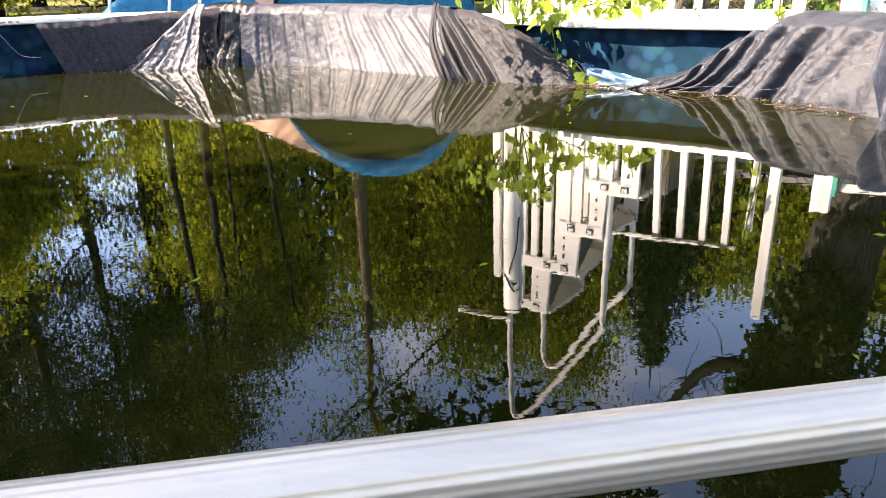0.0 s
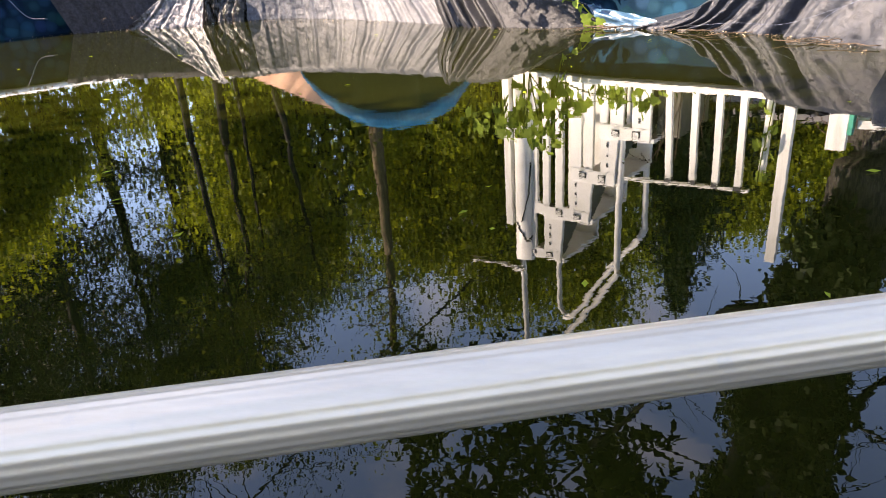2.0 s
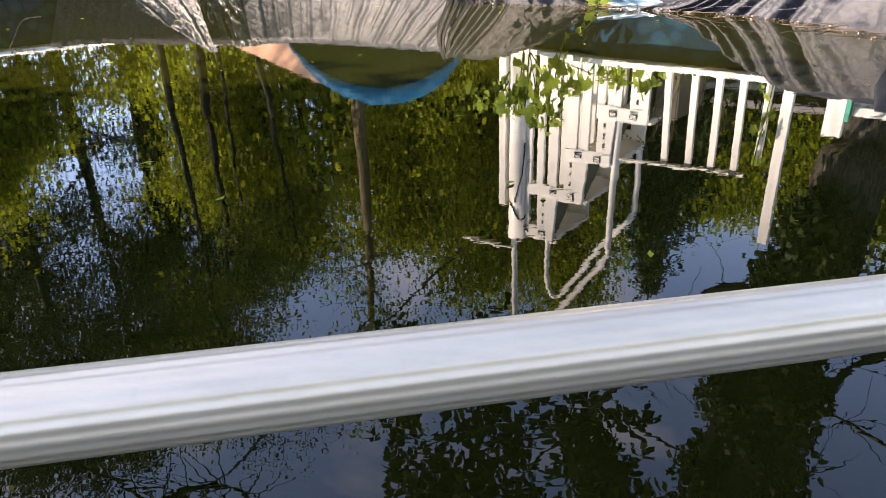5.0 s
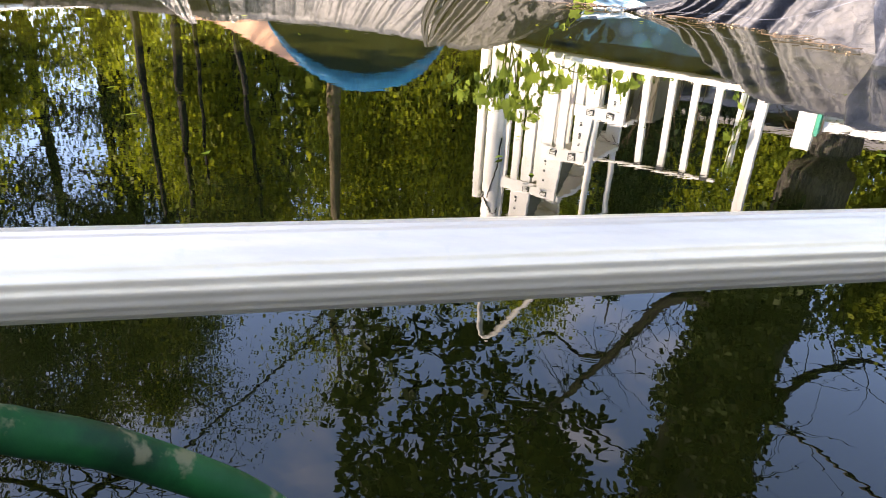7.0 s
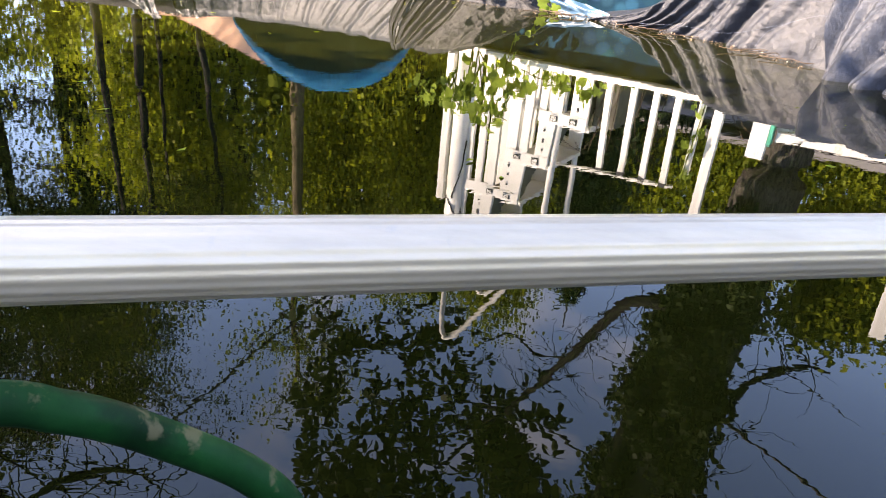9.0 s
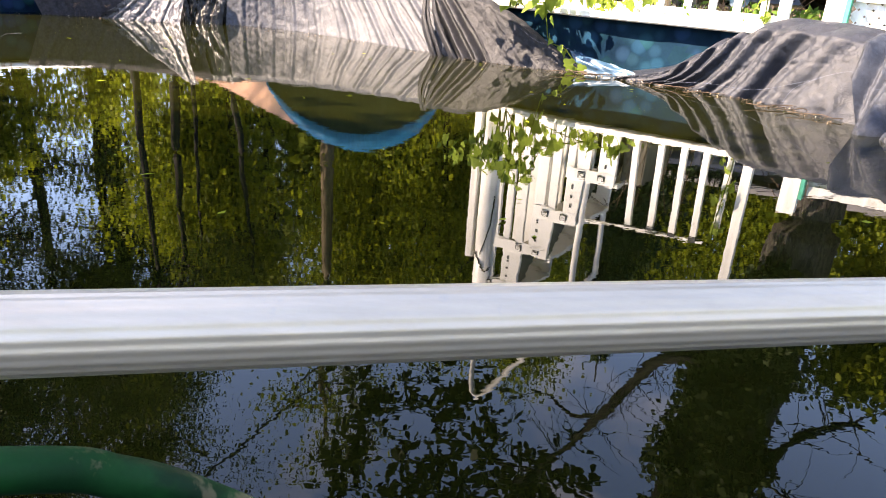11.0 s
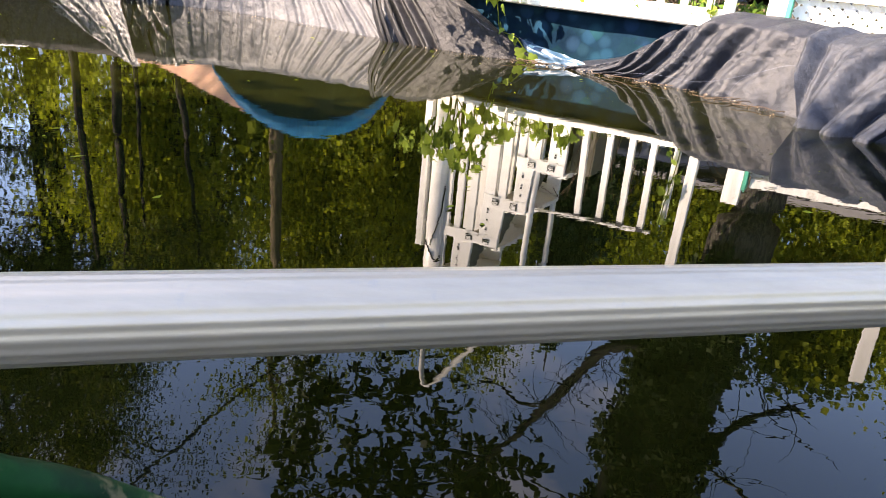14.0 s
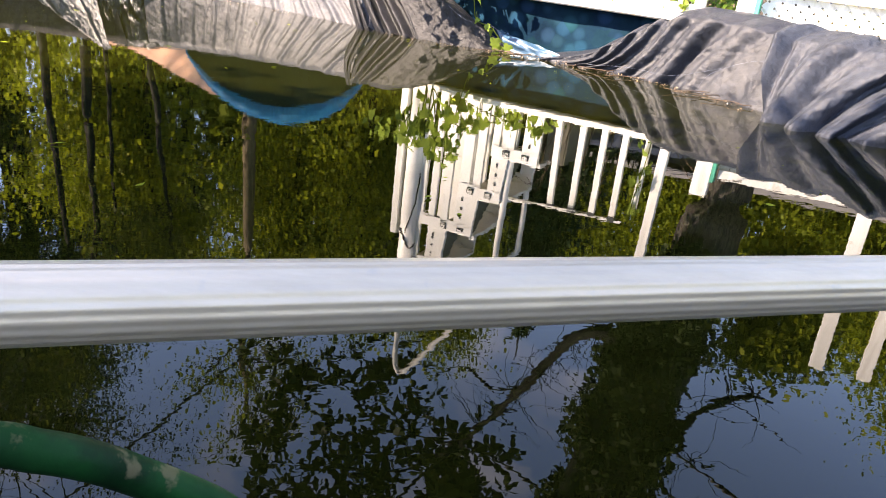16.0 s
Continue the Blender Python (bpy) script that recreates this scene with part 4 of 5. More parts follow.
drop = smooth_line([Vector(p) - vo for p in ((0.56, 4.02, 0.36), (0.58, 4.0, 0.24), (0.6, 3.97, 0.15), (0.68, 3.95, 0.12), (0.74, 3.93, 0.06), (0.8, 3.92, 0.02))], 8)
part("stem", tube(drop, 0.003, 6), M["leaf_mid"], vine, smooth=True)
for k in range(9):
    ob = new("leaf", rv.choice(leaf_kinds))
    ob.parent = vine
    q = drop[int((k + rv.random()) / 9 * (len(drop) - 1))]
    ob.matrix_basis = Matrix.Translation(q + Vector((rv.gauss(0, 0.02), -0.01, rv.gauss(0, 0.015)))) @ Euler((radians(rv.uniform(-110, -50)), radians(rv.uniform(-35, 35)), radians(rv.uniform(-80, 80)))).to_matrix().to_4x4() @ Matrix.Scale(rv.uniform(0.035, 0.075), 4)

# ---- covered heap beyond the pool ----
heap = thing("covered_heap", "heap covered by a blue polythene tarp with a peach board", "tarp", (-0.65, 7.1, 0.25))
bm = bmesh.new()
grid = []
for a in range(61):
    u = a / 60
    row = []
    for k in range(25):
        v = k / 24
        ang = math.pi * u
        x = 0.03 - 0.9 * math.cos(ang)
        top = 0.95 * math.sin(ang) + 0.02
        z = top * math.sin(math.pi / 2 * min(v * 1.6, 1)) if v < 0.625 else top
        y = -0.40 + 0.1 * (1 - v / 0.42) if v < 0.42 else -0.40 + 0.12 * (v - 0.42) / 0.205 if v < 0.625 else -0.28 + (v - 0.625) / 0.375 * 1.1
        if v >= 0.625:
            z = top * (1 - 0.25 * ((v - 0.625) / 0.375) ** 2)
        d = 0.03 * noise.noise((u * 9, v * 2.5, 4)) + 0.012 * noise.noise((u * 26, v * 8, 2))
        row.append(bm.verts.new((x + d, y + d * 1.4, z + d * 0.5)))
    grid.append(row)
# middle of the front split off in dark olive to stand for shade
front = bmesh.new()
for a, b in zip(grid, grid[1:]):
    for k in range(24):
        if 4 <= k < 9:
            face = [front.verts.new(p.co) for p in (a[k], b[k], b[k + 1], a[k + 1])]
            front.faces.new(face)
        else:
            bm.faces.new((a[k], b[k], b[k + 1], a[k + 1]))
bmesh.ops.remove_doubles(front, verts=front.verts[:], dist=1e-5)
loose = [p for p in bm.verts if not p.link_faces]
bmesh.ops.delete(bm, geom=loose, context="VERTS")
part("tarp", bm, M["blue_tarp"], heap, "blue polythene tarp", smooth=True)
part("front_sheet", front, M["shade_olive"], heap, "tarp front coloured dark olive for shade, under the blue rim", smooth=True)
bm = bmesh.new()
prof = [(-1.2, 0.0), (-1.6, 0.40), (-1.36, 0.41), (-1.2, 0.49), (-0.95, 0.64), (-0.58, 0.84), (-0.4, 0.0)]
fr = [bm.verts.new((x, -0.35 + z * 0.45, z)) for x, z in prof]
bk = [bm.verts.new((x, -0.25 + z * 0.45, z)) for x, z in prof]
bm.faces.new(fr)
bm.faces.new(bk[::-1])
for k in range(len(fr)):
    bm.faces.new((fr[k], bk[k], bk[(k + 1) % len(fr)], fr[(k + 1) % len(fr)]))
part("board", bm, M["peach"], heap, "sunlit peach-coloured board")


low = thing("low_tarp", "low heap under a wrinkled blue polythene tarp", "tarp", polar(-18.5, 7.2, 0.25))
bm = bmesh.new()
grid = []
for a in range(49):
    u = a / 48
    row = []
    for k in range(13):
        v = k / 12
        z = 0.30 * min(1, 3 * v) * min(1, 4 * u, 4 * (1 - u)) + 0.03 * noise.noise((u * 12, v * 3, 7))
        d = 0.03 * noise.noise((u * 16, v * 2, 1))
        row.append(bm.verts.new((-0.85 + 1.7 * u + d, -0.2 + 0.6 * v ** 2 + d, max(z, -0.02))))
    grid.append(row)
for a, b in zip(grid, grid[1:]):
    for k in range(12):
        bm.faces.new((a[k], b[k], b[k + 1], a[k + 1]))
part("cover", bm, M["blue_tarp"], low, smooth=True)
for x in (-0.62, -0.1, 0.16, 0.5):
    part("stake", tube([(x, -0.26, -0.02), (x + 0.05, -0.2, 0.36)], 0.014, 10), M["resin"], low, "white tube stake", smooth=True)


# ---- trees ----
def join(bms):
    out = bmesh.new()
    for bm in bms:
        me = bpy.data.meshes.new("tmp")
        bm.to_mesh(me)
        bm.free()
        out.from_mesh(me)
        bpy.data.meshes.remove(me)
    return out


def grow_tree(name, label, base, height, r0, crown_lo, crown_r, leaves, size, mat, bark_mat, seed, limbs=14, lean=(0, 0), droop=0.2, tuft=0.13, twigs=3):
    """Trunk, limbs that fork into twigs, and small leaves gathered along the twigs."""
    rg = random.Random(seed)
    ng = np.random.default_rng(seed)
    base = Vector(base)
    tree = thing(name, label, "tree", base, group="trees round the yard")
    trunk = [Vector((0, 0, -0.2))]
    for k in range(1, 13):
        h = height * k / 12
        trunk.append(Vector((lean[0] * h + rg.gauss(0, 0.012) * h ** 0.6, lean[1] * h + rg.gauss(0, 0.012) * h ** 0.6, h)))
    part("trunk", tube(smooth_line(trunk, 3), r0, 12, taper=lambda t: 1.15 - 0.85 * t + 0.5 * max(0, 0.06 - t) * 6, wobble=0.15), bark_mat, tree, smooth=True)
    spots = []
    for k in range(limbs):
        f = crown_lo + (1 - crown_lo) * (k + rg.random()) / limbs
        i = min(int(f * 12), 11)
        o = trunk[i].lerp(trunk[i + 1], f * 12 - i)
        a = rg.uniform(0, 2 * math.pi)
        ln = crown_r * (1.05 - 0.6 * abs(f - crown_lo - 0.3)) * rg.uniform(0.55, 1.1)
        d = Vector((math.cos(a), math.sin(a), rg.uniform(0.15, 0.9)))
        line = [o]
        for j in range(1, 6):
            d2 = d + Vector((rg.gauss(0, 0.25), rg.gauss(0, 0.25), rg.gauss(0, 0.2) - droop * j * 0.3))
            line.append(line[-1] + d2.normalized() * ln / 5)
        r1 = r0 * 0.3 * (1.2 - f * 0.7)
        wood = [tube(line, r1, 6, taper=lambda t: 1 - 0.85 * t)]
        for j in range(1, 6):
            for _ in range(twigs):
                q = line[j - 1].lerp(line[j], rg.random())
                td2 = ((line[j] - line[j - 1]).normalized() + Vector((rg.gauss(0, 0.7), rg.gauss(0, 0.7), rg.gauss(0.05, 0.5)))).normalized()
                tw = [q]
                for m2 in range(3):
                    td2 = (td2 + Vector((rg.gauss(0, 0.25), rg.gauss(0, 0.25), rg.gauss(-0.05, 0.2)))).normalized()
                    tw.append(tw[-1] + td2 * ln * rg.uniform(0.09, 0.17))
                wood.append(tube(tw, r1 * 0.3, 4, taper=lambda t: 1 - 0.8 * t))
                thick = 0.04 + rg.random() ** 2.2
                for m2 in range(1, 4):
                    spots.append((tw[m2], thick * (0.5 + 0.25 * m2) * (0.3 + 1.5 * f)))
                    spots.append((tw[m2 - 1].lerp(tw[m2], 0.5), thick * 0.6 * (0.3 + 1.5 * f)))
        part("limb", join(wood), bark_mat, tree, smooth=True)
    if leaves:
        c = np.array([p[0] for p in spots])
        w = np.array([p[1] for p in spots])
        pick = ng.choice(len(c), leaves, p=w / w.sum())
        q = c[pick] + ng.normal(size=(leaves, 3)) * np.array([1, 1, 0.7]) * tuft * crown_r
        v, f = scatter(q, 0.5, size, ng, jitter=0.5)
        raw_mesh("crown", v, f, mat, tree)
    return tree


LEAFY = "tall slender tree with thin spring foliage"
for k, (az, dist, h, r, n) in enumerate(((-46, 17, 10.5, 0.18, 22000), (-36, 18.5, 12.5, 0.24, 28000), (-39, 17, 10, 0.18, 20000), (-22.6, 18, 11.8, 0.26, 24000), (-20.2, 18, 10.2, 0.26, 19000), (-15.6, 16.5, 7.0, 0.26, 12000), (-11.5, 17, 6.2, 0.18, 9000))):
    grow_tree("tree", LEAFY, polar(az, dist, 0.2), h, r, (0.16, 0.16, 0.16, 0.45, 0.4, 0.34, 0.3)[k], (2.0 + 0.05 * h) * dist / 16, n, 0.0046 * dist, M["leaf_shade" if k < 4 else "leaf_deep" if k < 5 else "leaf_mid"], M["bark_shade"], 20 + k, limbs=24)
for k, (az, dist, h, r, n) in enumerate(((-41, 18, 11.5, 0.2, 12000), (-32.4, 13.5, 9.2, 0.13, 30000), (-27.9, 17, 11.6, 0.13, 28000), (-23.4, 17, 11.8, 0.12, 20000), (-16.6, 19, 8.8, 0.2, 7000), (-13.2, 19, 7.2, 0.18, 7000))):
    grow_tree("tree", "slender dark-trunked tree with sparse small leaves", polar(az, dist, 0.2), h, r, (0.28, 0.28, 0.16, 0.16, 0.5, 0.5)[k], 0.14 * dist, n, 0.005 * dist, M["leaf_mid" if k > 3 else "leaf_deep" if k > 1 else "leaf_shade"], M["bark_shade"], 140 + k, limbs=18, lean=(0.012 * (-1) ** k, 0), tuft=0.1)
for k, (az, dist, h) in enumerate(((-21.4, 8.2, 4.4), (-18.4, 8.5, 4.2), (-14.8, 8.2, 3.3), (-17.2, 8.6, 3.6))):
    grow_tree("tree", "thin dark tree trunk with a high sparse crown", polar(az, dist, 0.2), h, (0.042, 0.055, 0.04, 0.028)[k], 0.66, 0.7, 1300, 0.06, M["leaf_deep"], M["bark_shade"], 240 + k, limbs=14, lean=((0.035, -0.03, 0.08, -0.01)[k], 0))
grow_tree("tree", "straight pale-barked trunk with high thin branches", polar(-6.8, 10, 0.2), 6.6, 0.105, 0.6, 1.1, 4500, 0.06, M["leaf_mid"], M["bark_pale"], 41, limbs=12, lean=(-0.02, 0), tuft=0.2)
for k, (az, dist, h, cr, n) in enumerate(((-41, 9.5, 3.2, 1.5, 17000), (-34, 10.5, 2.6, 1.3, 15000), (-30.3, 11, 2.1, 1.1, 11000), (-22.5, 12, 1.5, 1.1, 6000), (-18, 10, 2.7, 1.2, 15000), (-14.5, 9.6, 3.2, 1.1, 18000), (-3.2, 12, 4.7, 1.6, 26000), (2.5, 11, 5.0, 1.7, 26000), (8.2, 12.2, 5.9, 1.8, 26000), (13.5, 19, 7.4, 2.6, 22000),
                                              (20, 20, 7.0, 2.6, 22000), (25.5, 19, 6.6, 2.5, 20000), (31, 20, 6.6, 2.5, 20000), (36.5, 19, 6.4, 2.4, 22000), (42, 18.5, 6.6, 2.4, 22000), (47, 19, 7.5, 2.8, 18000))):
    grow_tree("shrub_tree", "low leafy tree in bright yellow-green spring foliage", polar(az, dist, 0.2), h, 0.07, 0.05, cr, n, 0.0065 * dist, M["leaf_spring"], M["bark_shade"], 60 + k, limbs=18, tuft=0.2)

# conifer
con_at = polar(17.2, 13, 0.2)
con = thing("conifer", "dark green conifer with drooping boughs", "tree", con_at, group="trees round the yard")
part("trunk", tube([(0, 0, -0.2), (0, 0, 3), (0, 0, 6.9)], 0.14, 10, taper=lambda t: 1 - 0.9 * t), M["bark_shade"], con, smooth=True)
pts = []
for k in range(1300):
    z = 6.8 * (1 - math.sqrt(rng.random()) * 0.85)
    a = rng.random() * 2 * math.pi
    rad = (6.9 - z) * 0.46 * (0.75 + 0.35 * math.sin(a * 5 + z * 3))
    for j in range(14):
        f = rng.random()
        pts.append((math.cos(a) * rad * f + rng.normal() * 0.05, math.sin(a) * rad * f + rng.normal() * 0.05, z - 0.35 * f * rad - rng.random() * 0.12))
v, f = scatter(np.array(pts), 0.9, 0.2, rng, shape=0.25)
raw_mesh("crown", v, f, M["needle"], con)

# the big tree by the lattice
big_at = Vector((2.88, 4.9, 0.15))
big = thing("big_tree", "large furrowed-bark tree with spreading limbs and ivy", "tree", big_at, group="trees round the yard")
BT = [(0, 0, -0.3), (0.0, 0, 0.5), (-0.04, 0.02, 1.4), (-0.1, 0.06, 2.4), (-0.22, 0.08, 3.4), (-0.4, 0.05, 4.6), (-0.5, 0.0, 6.0), (-0.5, 0.1, 7.5)]
part("trunk", tube(smooth_line(BT, 5), 0.155, 24, taper=lambda t: 1.1 + 0.6 * min(1, t * 3) - 0.3 * t, wobble=0.2), M["bark"], big, smooth=True)


def limb(pts, r, par, mat, end=0.2):
    return part("limb", tube(smooth_line([Vector(p) - big_at for p in pts], 6), r, 10, taper=lambda t: 1 - (1 - end) * t, wobble=0.2), mat, par, smooth=True)


def dirp(az, el, d):
    """A point at horizontal distance d from the walk, at the height that its image in the water shows."""
    q = polar(az, d)
    return Vector((q.x - 0.12, q.y - 0.05, math.tan(radians(el)) * d - 0.49))


limb([(2.86, 4.95, 1.6), (2.65, 4.95, 2.3), dirp(22.8, 27.4, 5.9), dirp(18.7, 32.4, 6.4), dirp(13.8, 37.4, 6.9), dirp(8, 42, 7.3)], 0.085, big, M["bark_shade"])
limb([(2.75, 4.95, 2.2), dirp(27, 30, 5.6), dirp(25, 37, 5.5), dirp(23, 46, 5.3)], 0.17, big, M["bark_shade"])
limb([(2.7, 4.95, 2.9), dirp(31.5, 34.5, 5.6), dirp(34, 30.4, 5.6), dirp(37, 28.2, 5.7), dirp(39, 28, 5.7)], 0.045, big, M["bark_shade"])
limb([(2.5, 4.9, 4.0), dirp(33, 40, 5.6), dirp(36, 42, 5.6), dirp(40, 41, 5.8)], 0.035, big, M["bark_shade"])
limb([dirp(18.7, 32.4, 6.4), dirp(16, 32.8, 6.6), dirp(13, 31.5, 6.8), dirp(10, 33, 7.0)], 0.028, big, M["bark_shade"])
limb([dirp(13.8, 37.4, 6.9), dirp(9, 37, 7.1), dirp(4, 35, 7.2), dirp(1, 33, 7.2)], 0.028, big, M["bark_shade"])
limb([dirp(13.8, 37.4, 6.9), dirp(8, 40, 7.1), dirp(1, 40, 7.3), dirp(-5, 41.5, 7.4)], 0.028, big, M["bark_shade"])
rt = random.Random(77)
# bare twigs on the limbs
TW = [(24, 27, 5.85), (21, 29.5, 6.1), (17, 34.5, 6.6), (22, 28, 6.0), (20, 31, 6.2), (18, 33, 6.5), (15.5, 36, 6.8), (34, 30.4, 5.6), (36, 29, 5.65), (37.5, 28, 5.7), (33, 38, 5.6), (36, 42, 5.6), (39, 41, 5.8), (28.5, 36, 5.5), (34.5, 34, 5.6)]
for az, el, d in TW:
    for _ in range(10):
        a, e = az, el
        line = [dirp(a, e, d)]
        da, de = rt.uniform(-1.6, 1.6), rt.uniform(-1.3, 1.3)
        for j in range(6):
            da += rt.gauss(0, 0.35)
            de += rt.gauss(0, 0.3)
            a, e = a + da * 0.55, e + de * 0.5
            line.append(dirp(a, e, d + rt.gauss(0, 0.05)))
        part("twig", tube([q - big_at for q in line], 0.0055, 5, taper=lambda t: 1 - 0.75 * t), M["bark_shade"], big, smooth=True)


def leaf_cloud(spots, n, size, seed, spread):
    ng = np.random.default_rng(seed)
    c = np.array([tuple(dirp(*s[:3]) - big_at) for s in spots])
    w = np.array([s[3] for s in spots], float)
    pick = ng.choice(len(c), n, p=w / w.sum())
    q = c[pick] + np.clip(ng.normal(size=(n, 3)), -1.9, 1.9) * spread * np.sqrt(w[pick])[:, None]
    return scatter(q, 0.7, size, ng, shape=0.75)


CROWN = []
for _ in range(120):
    az, el = rt.uniform(-6, 17), rt.uniform(31, 52)
    edge = 31.5 + 0.035 * (az - 4.5) ** 2
    if el < edge or (az > 9 and el < 38 and rt.random() < 0.8):
        continue
    CROWN.append((az, el, rt.uniform(6.8, 8.2), rt.uniform(0.4, 1.0)))
for _ in range(26):
    CROWN.append((rt.uniform(14, 30), rt.uniform(40, 52), rt.uniform(6.2, 7.2), rt.uniform(0.4, 1.0)))
ng = np.random.default_rng(3)
c = np.array([tuple(dirp(*q[:3]) - big_at) for q in CROWN])
w = np.array([q[3] for q in CROWN])
pick = ng.choice(len(c), 860, p=w / w.sum())
v, f = sprays(c[pick] + np.clip(ng.normal(size=(860, 3)), -1.8, 1.8) * 0.24 * np.sqrt(w[pick])[:, None], 0.18, ng)
raw_mesh("crown", v, f, M["leaf_shade"], big)
# ivy spread wide and dark to stand for shade on the upper trunk
IVY = []
for _ in range(220):
    el = rt.uniform(20, 55)
    c = 30.3 - 0.12 * (el - 17)
    half = 1.9 + 0.12 * max(el - 17, 0)
    IVY.append((c + rt.uniform(-half, half), el, rt.uniform(5.35, 5.75), rt.uniform(0.3, 0.8)))
v, f = leaf_cloud(IVY, 24000, 0.065, 4, 0.11)
raw_mesh("ivy", v, f, M["leaf_shade"], big, label="ivy leaves coloured dark for shade, clinging to the trunk")
SUNNY = [(rt.uniform(35, 40.5), rt.uniform(18, 25.5), rt.uniform(5.8, 6.6), rt.uniform(0.3, 0.9)) for _ in range(36)]
v, f = leaf_cloud(SUNNY, 7500, 0.055, 6, 0.16)
raw_mesh("sunlit_sprays", v, f, M["leaf_spring"], big, label="sunlit yellow-green leaf sprays")

# tree beside the pool whose bare boughs reach over it
grow_tree("tree", "old tree leaning over the pool with bare boughs", (-6.9, 6.3, 0.2), 8.0, 0.2, 0.5, 1.5, 4000, 0.07, M["leaf_mid"], M["bark_shade"], 93, limbs=14, lean=(0.03, 0.0), droop=0.0)
bough_tree = [o for o in scene.objects if o.get("label") == "old tree leaning over the pool with bare boughs"][0]
bo = bough_tree.location
BOUGHS = [[(-6.85, 6.3, 5.0), dirp(-38, 39, 8.5), dirp(-31, 41.5, 8.2), dirp(-24, 45, 7.8), dirp(-17, 47, 7.5), dirp(-10, 47.5, 7.4)],
          [dirp(-31, 41.5, 8.2), dirp(-27, 40.5, 8.0), dirp(-22, 41, 7.9), dirp(-19, 43, 7.9)],
          [(-6.8, 6.3, 5.4), dirp(-34, 39, 8.4), dirp(-30, 42.3, 8.1), dirp(-26, 46, 7.8), dirp(-22, 50, 7.5)],
          [(-6.85, 6.3, 4.2), dirp(-39, 34, 8.6), dirp(-33, 36.5, 8.4), dirp(-29, 40, 8.2)]]
for line in BOUGHS:
    pts = smooth_line([Vector(p) - bo for p in line], 6)
    part("bough", tube(pts, 0.06, 8, taper=lambda t: 1 - 0.8 * t, wobble=0.2), M["bark_shade"], bough_tree, smooth=True)
    for _ in range(34):
        q = pts[int(rt.uniform(0.2, 1.0) * (len(pts) - 1))]
        d = Vector((rt.gauss(0, 1), rt.gauss(0, 0.5), rt.gauss(0.2, 0.9))).normalized()
        tw = [q]
        for j in range(5):
            d = (d + Vector((rt.gauss(0, 0.3), rt.gauss(0, 0.3), rt.gauss(0, 0.3)))).normalized()
            tw.append(tw[-1] + d * 0.17)
        part("twig", tube(tw, 0.012, 5, taper=lambda t: 1 - 0.75 * t), M["bark_shade"], bough_tree, smooth=True)
# out-of-view tree, added only to throw shade on the near water
grow_tree("tree", "unseen leafy tree added to shade the near side of the pool", (-4.9, 0.6, -0.6), 7.6, 0.2, 0.45, 1.45, 30000, 0.14, M["leaf_mid"], M["bark_shade"], 95, limbs=24, lean=(0.03, 0.0), tuft=0.2)

# far woods all round
ng = np.random.default_rng(8)
pts = []
for k in range(520):
    az = ng.uniform(0, 360)
    d = ng.uniform(22, 40)
    top = ng.uniform(2, 3.8) if 312 < az < 352 else ng.uniform(3, 9.5)
    n = 330
    c = polar(az, d)
    q = np.array([c.x, c.y, 0.0]) + ng.normal(size=(n, 3)) * np.array([1.5, 1.5, 0])
    q[:, 2] = ng.uniform(0, 1, n) ** 0.9 * top
    pts.append(q)
for k in range(420):
    az = ng.uniform(-8, 52)
    c = polar(az, ng.uniform(15, 21) if az < 11 else ng.uniform(21, 27))
    top = ng.uniform(2.5, 7.0)
    q = np.array([c.x, c.y, 0.0]) + ng.normal(size=(260, 3)) * np.array([0.9, 0.9, 0])
    q[:, 2] = ng.uniform(0, 1, 260) ** 0.8 * top
    pts.append(q)
v, f = scatter(np.concatenate(pts), 0.5, 0.27, ng, shape=0.7, jitter=0.5)
tagged(raw_mesh("far_woods", v, f, M["leaf_spring"]), "distant leafy woods round the yard", "woods", kind="stuff")

# ---- cables ----
for a, b in ((dirp(-18.6, 38.8, 10).lerp(dirp(-4.8, 30.7, 10), -0.9), dirp(-18.6, 38.8, 10).lerp(dirp(-4.8, 30.7, 10), 2.6)), (dirp(8, 35, 9), dirp(30, 41.2, 9)), (dirp(30.5, 33.2, 9), dirp(48, 37.5, 9))):
    line = [a.lerp(b, t) - Vector((0, 0, 0.08 * math.sin(math.pi * t))) for t in np.linspace(0, 1, 24)]
    tagged(part("overhead_cable", tube(line, 0.022, 6), M["cable"], smooth=True), "thin black overhead cable", "cable", group="overhead cables")

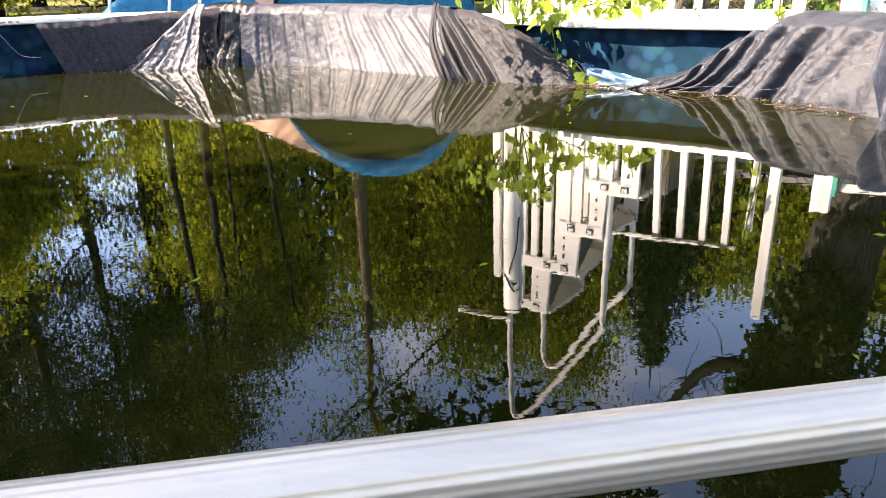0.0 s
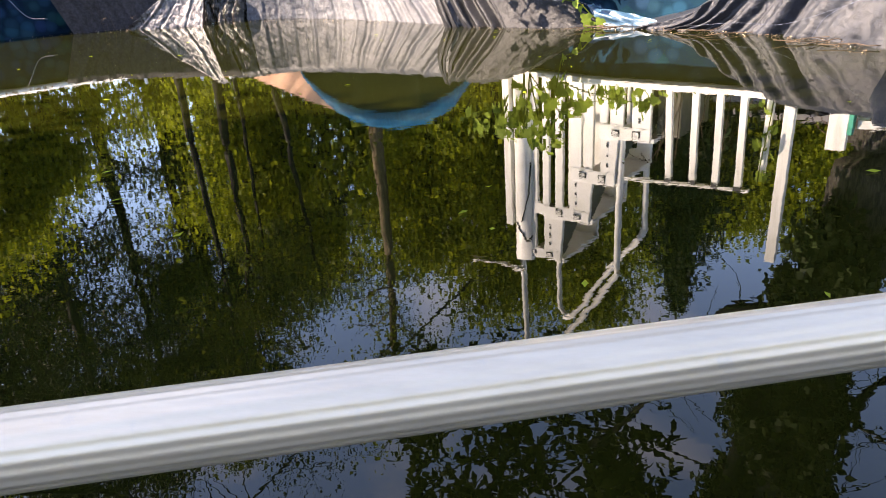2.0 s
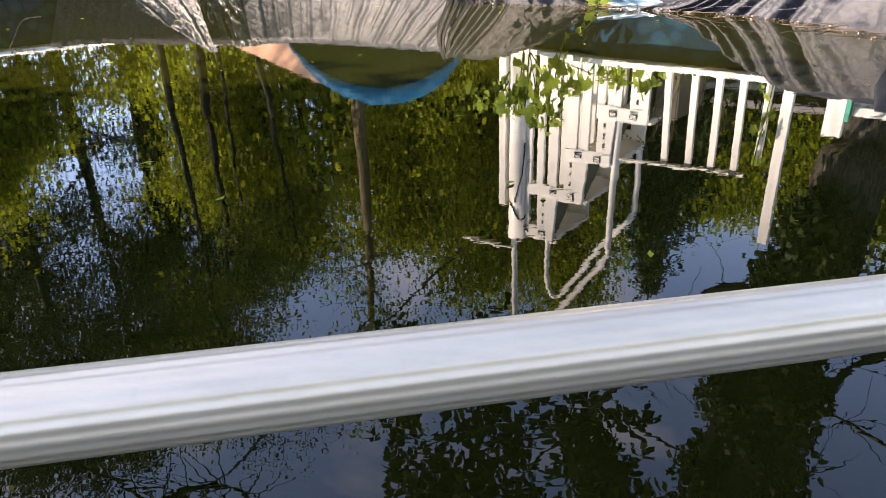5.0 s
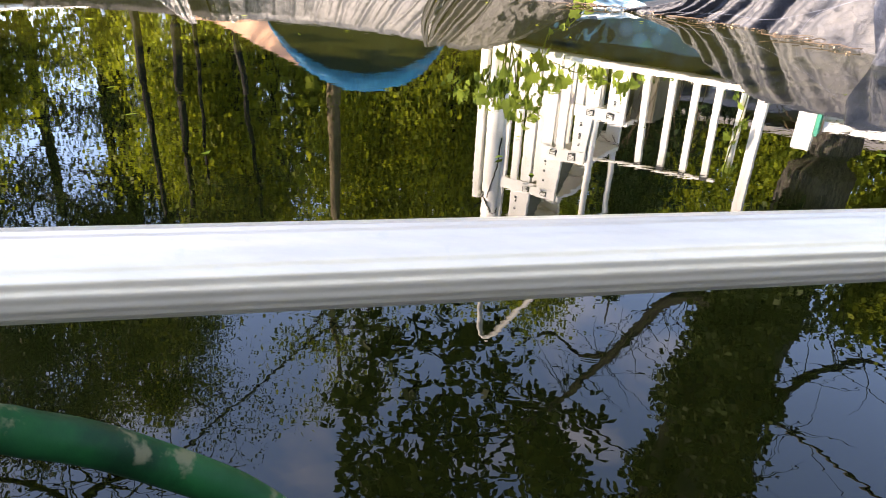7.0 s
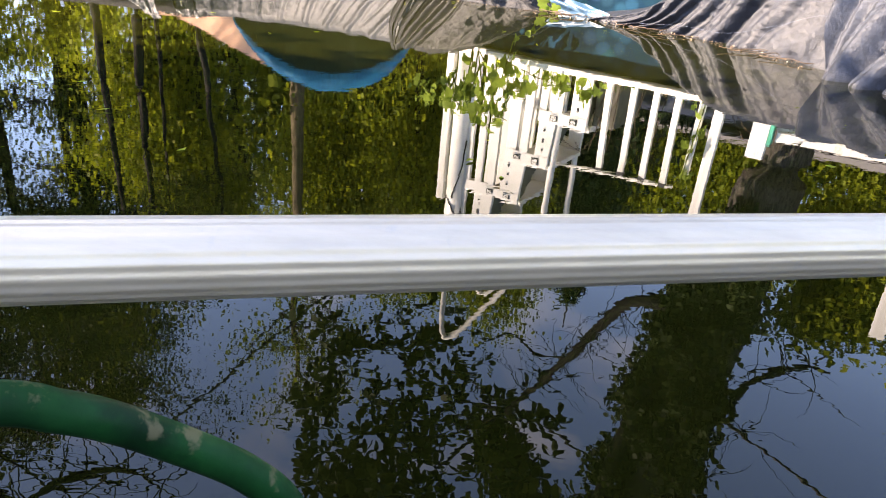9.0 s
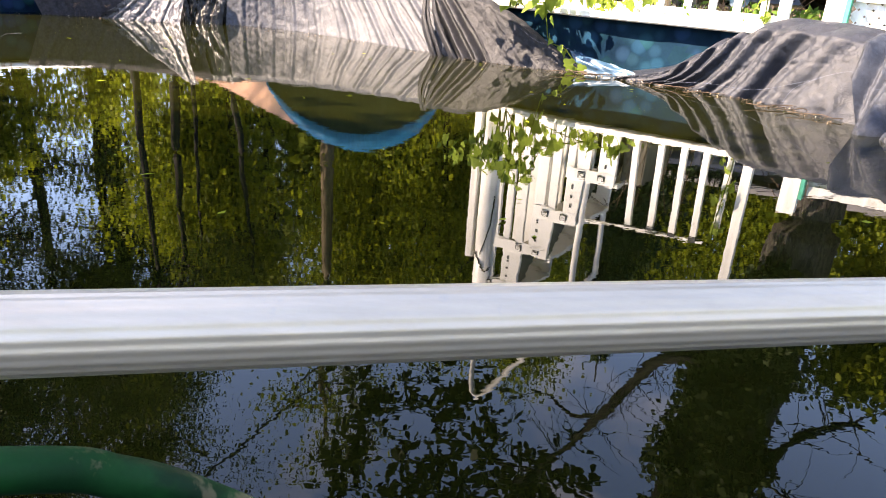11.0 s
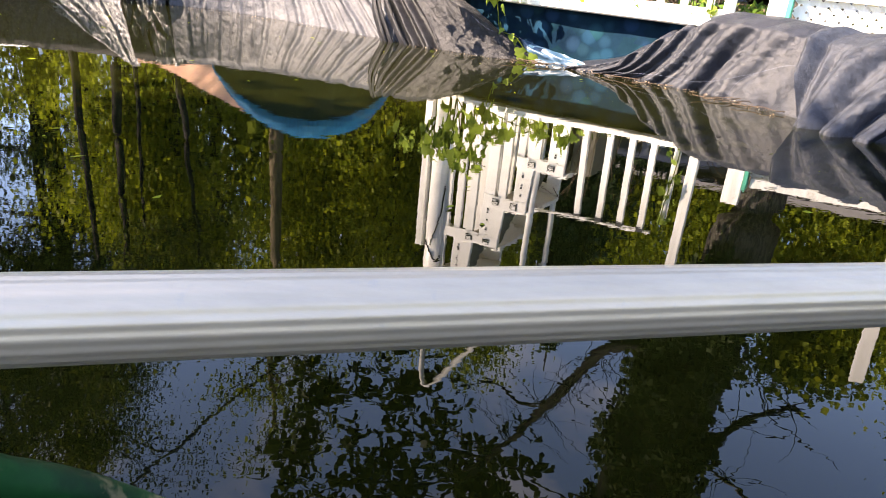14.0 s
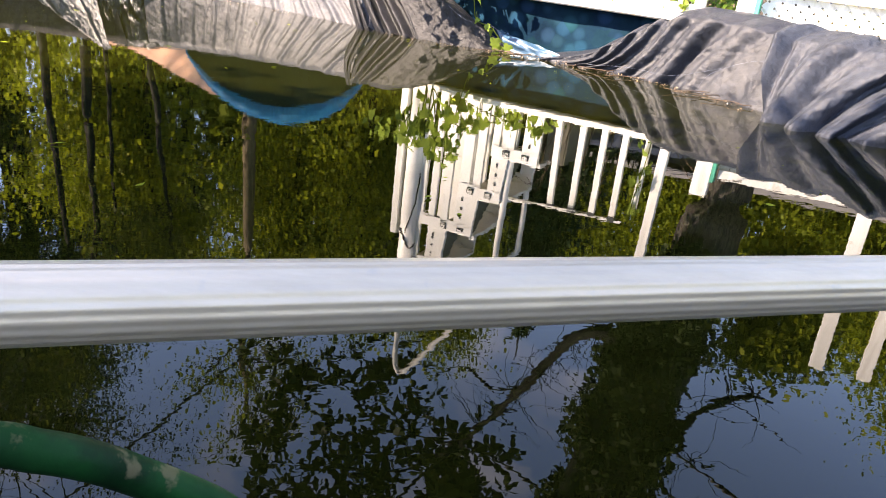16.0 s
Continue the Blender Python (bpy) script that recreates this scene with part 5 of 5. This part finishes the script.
# ---- parked vehicle ----
car = thing("parked_car", "dark parked car seen behind the railing", "car", polar(21.5, 10.5, 0.2))
car.rotation_euler = (0, 0, radians(-16))
prof = [(-2.2, 0.35), (-2.25, 0.75), (-2.1, 0.98), (-1.1, 1.08), (-0.55, 1.5), (0.9, 1.55), (1.6, 1.1), (2.2, 1.0), (2.25, 0.4)]
bm = bmesh.new()
fr = [bm.verts.new((x, -0.85, z)) for x, z in prof]
bk = [bm.verts.new((x, 0.85, z)) for x, z in prof]
bm.faces.new(fr)
bm.faces.new(bk[::-1])
for k in range(len(fr)):
    bm.faces.new((fr[k], bk[k], bk[(k + 1) % len(fr)], fr[(k + 1) % len(fr)]))
bmesh.ops.bevel(bm, geom=bm.edges[:], offset=0.06, segments=3, affect="EDGES")
part("body", bm, M["car"], car, smooth=True)
for x0, x1 in ((-0.95, -0.05), (0.02, 1.0)):
    part("window", box((x0, -0.875, 1.08), (x1, -0.845, 1.44), 0.01), M["glass"], car)
for x in (-1.4, 1.4):
    for y in (-0.82, 0.82):
        wheel = part("wheel", tube([(x, y - 0.1, 0.33), (x, y + 0.1, 0.33)], 0.33, 28), M["rubber"], car, smooth=True)
        part("rim", tube([(x, y - 0.115, 0.33), (x, y - 0.09, 0.33)], 0.2, 20), M["chrome"], wheel, smooth=True)
part("headlight", box((-2.27, -0.8, 0.66), (-2.1, -0.45, 0.8), 0.02), M["chrome"], car)

# ---- house beyond the yard ----
house = thing("house", "single-storey house with grey-blue siding and white-framed windows", "house", polar(31, 14.5, 0.2))
house.rotation_euler = (0, 0, radians(-31))
for k in range(16):
    part("siding_board", box((-4.5, 0 - 0.01, k * 0.17), (4.5, 0.12, k * 0.17 + 0.165), 0.004), M["siding"], house)
part("back_wall", box((-4.5, 0.13, 0), (4.5, 5, 2.72)), M["siding"], house)
bm = bmesh.new()
vs = [bm.verts.new(p) for p in ((-4.9, -0.5, 2.72), (4.9, -0.5, 2.72), (4.9, 5.5, 2.72), (-4.9, 5.5, 2.72), (-4.9, 2.5, 3.6), (4.9, 2.5, 3.6))]
for fc in ((0, 1, 5, 4), (2, 3, 4, 5), (0, 4, 3), (1, 2, 5), (3, 2, 1, 0)):
    bm.faces.new([vs[i] for i in fc])
part("roof", bm, M["shingle"], house)
for x in (-2.9, -0.7, 1.6, 3.4):
    win = part("window", box((x - 0.5, -0.05, 0.9), (x + 0.5, -0.012, 2.1), 0.005), M["white_wood"], house)
    part("pane", box((x - 0.43, -0.062, 0.97), (x + 0.43, -0.052, 1.48)), M["glass"], win)
    part("pane", box((x - 0.43, -0.062, 1.53), (x + 0.43, -0.052, 2.03)), M["glass"], win)
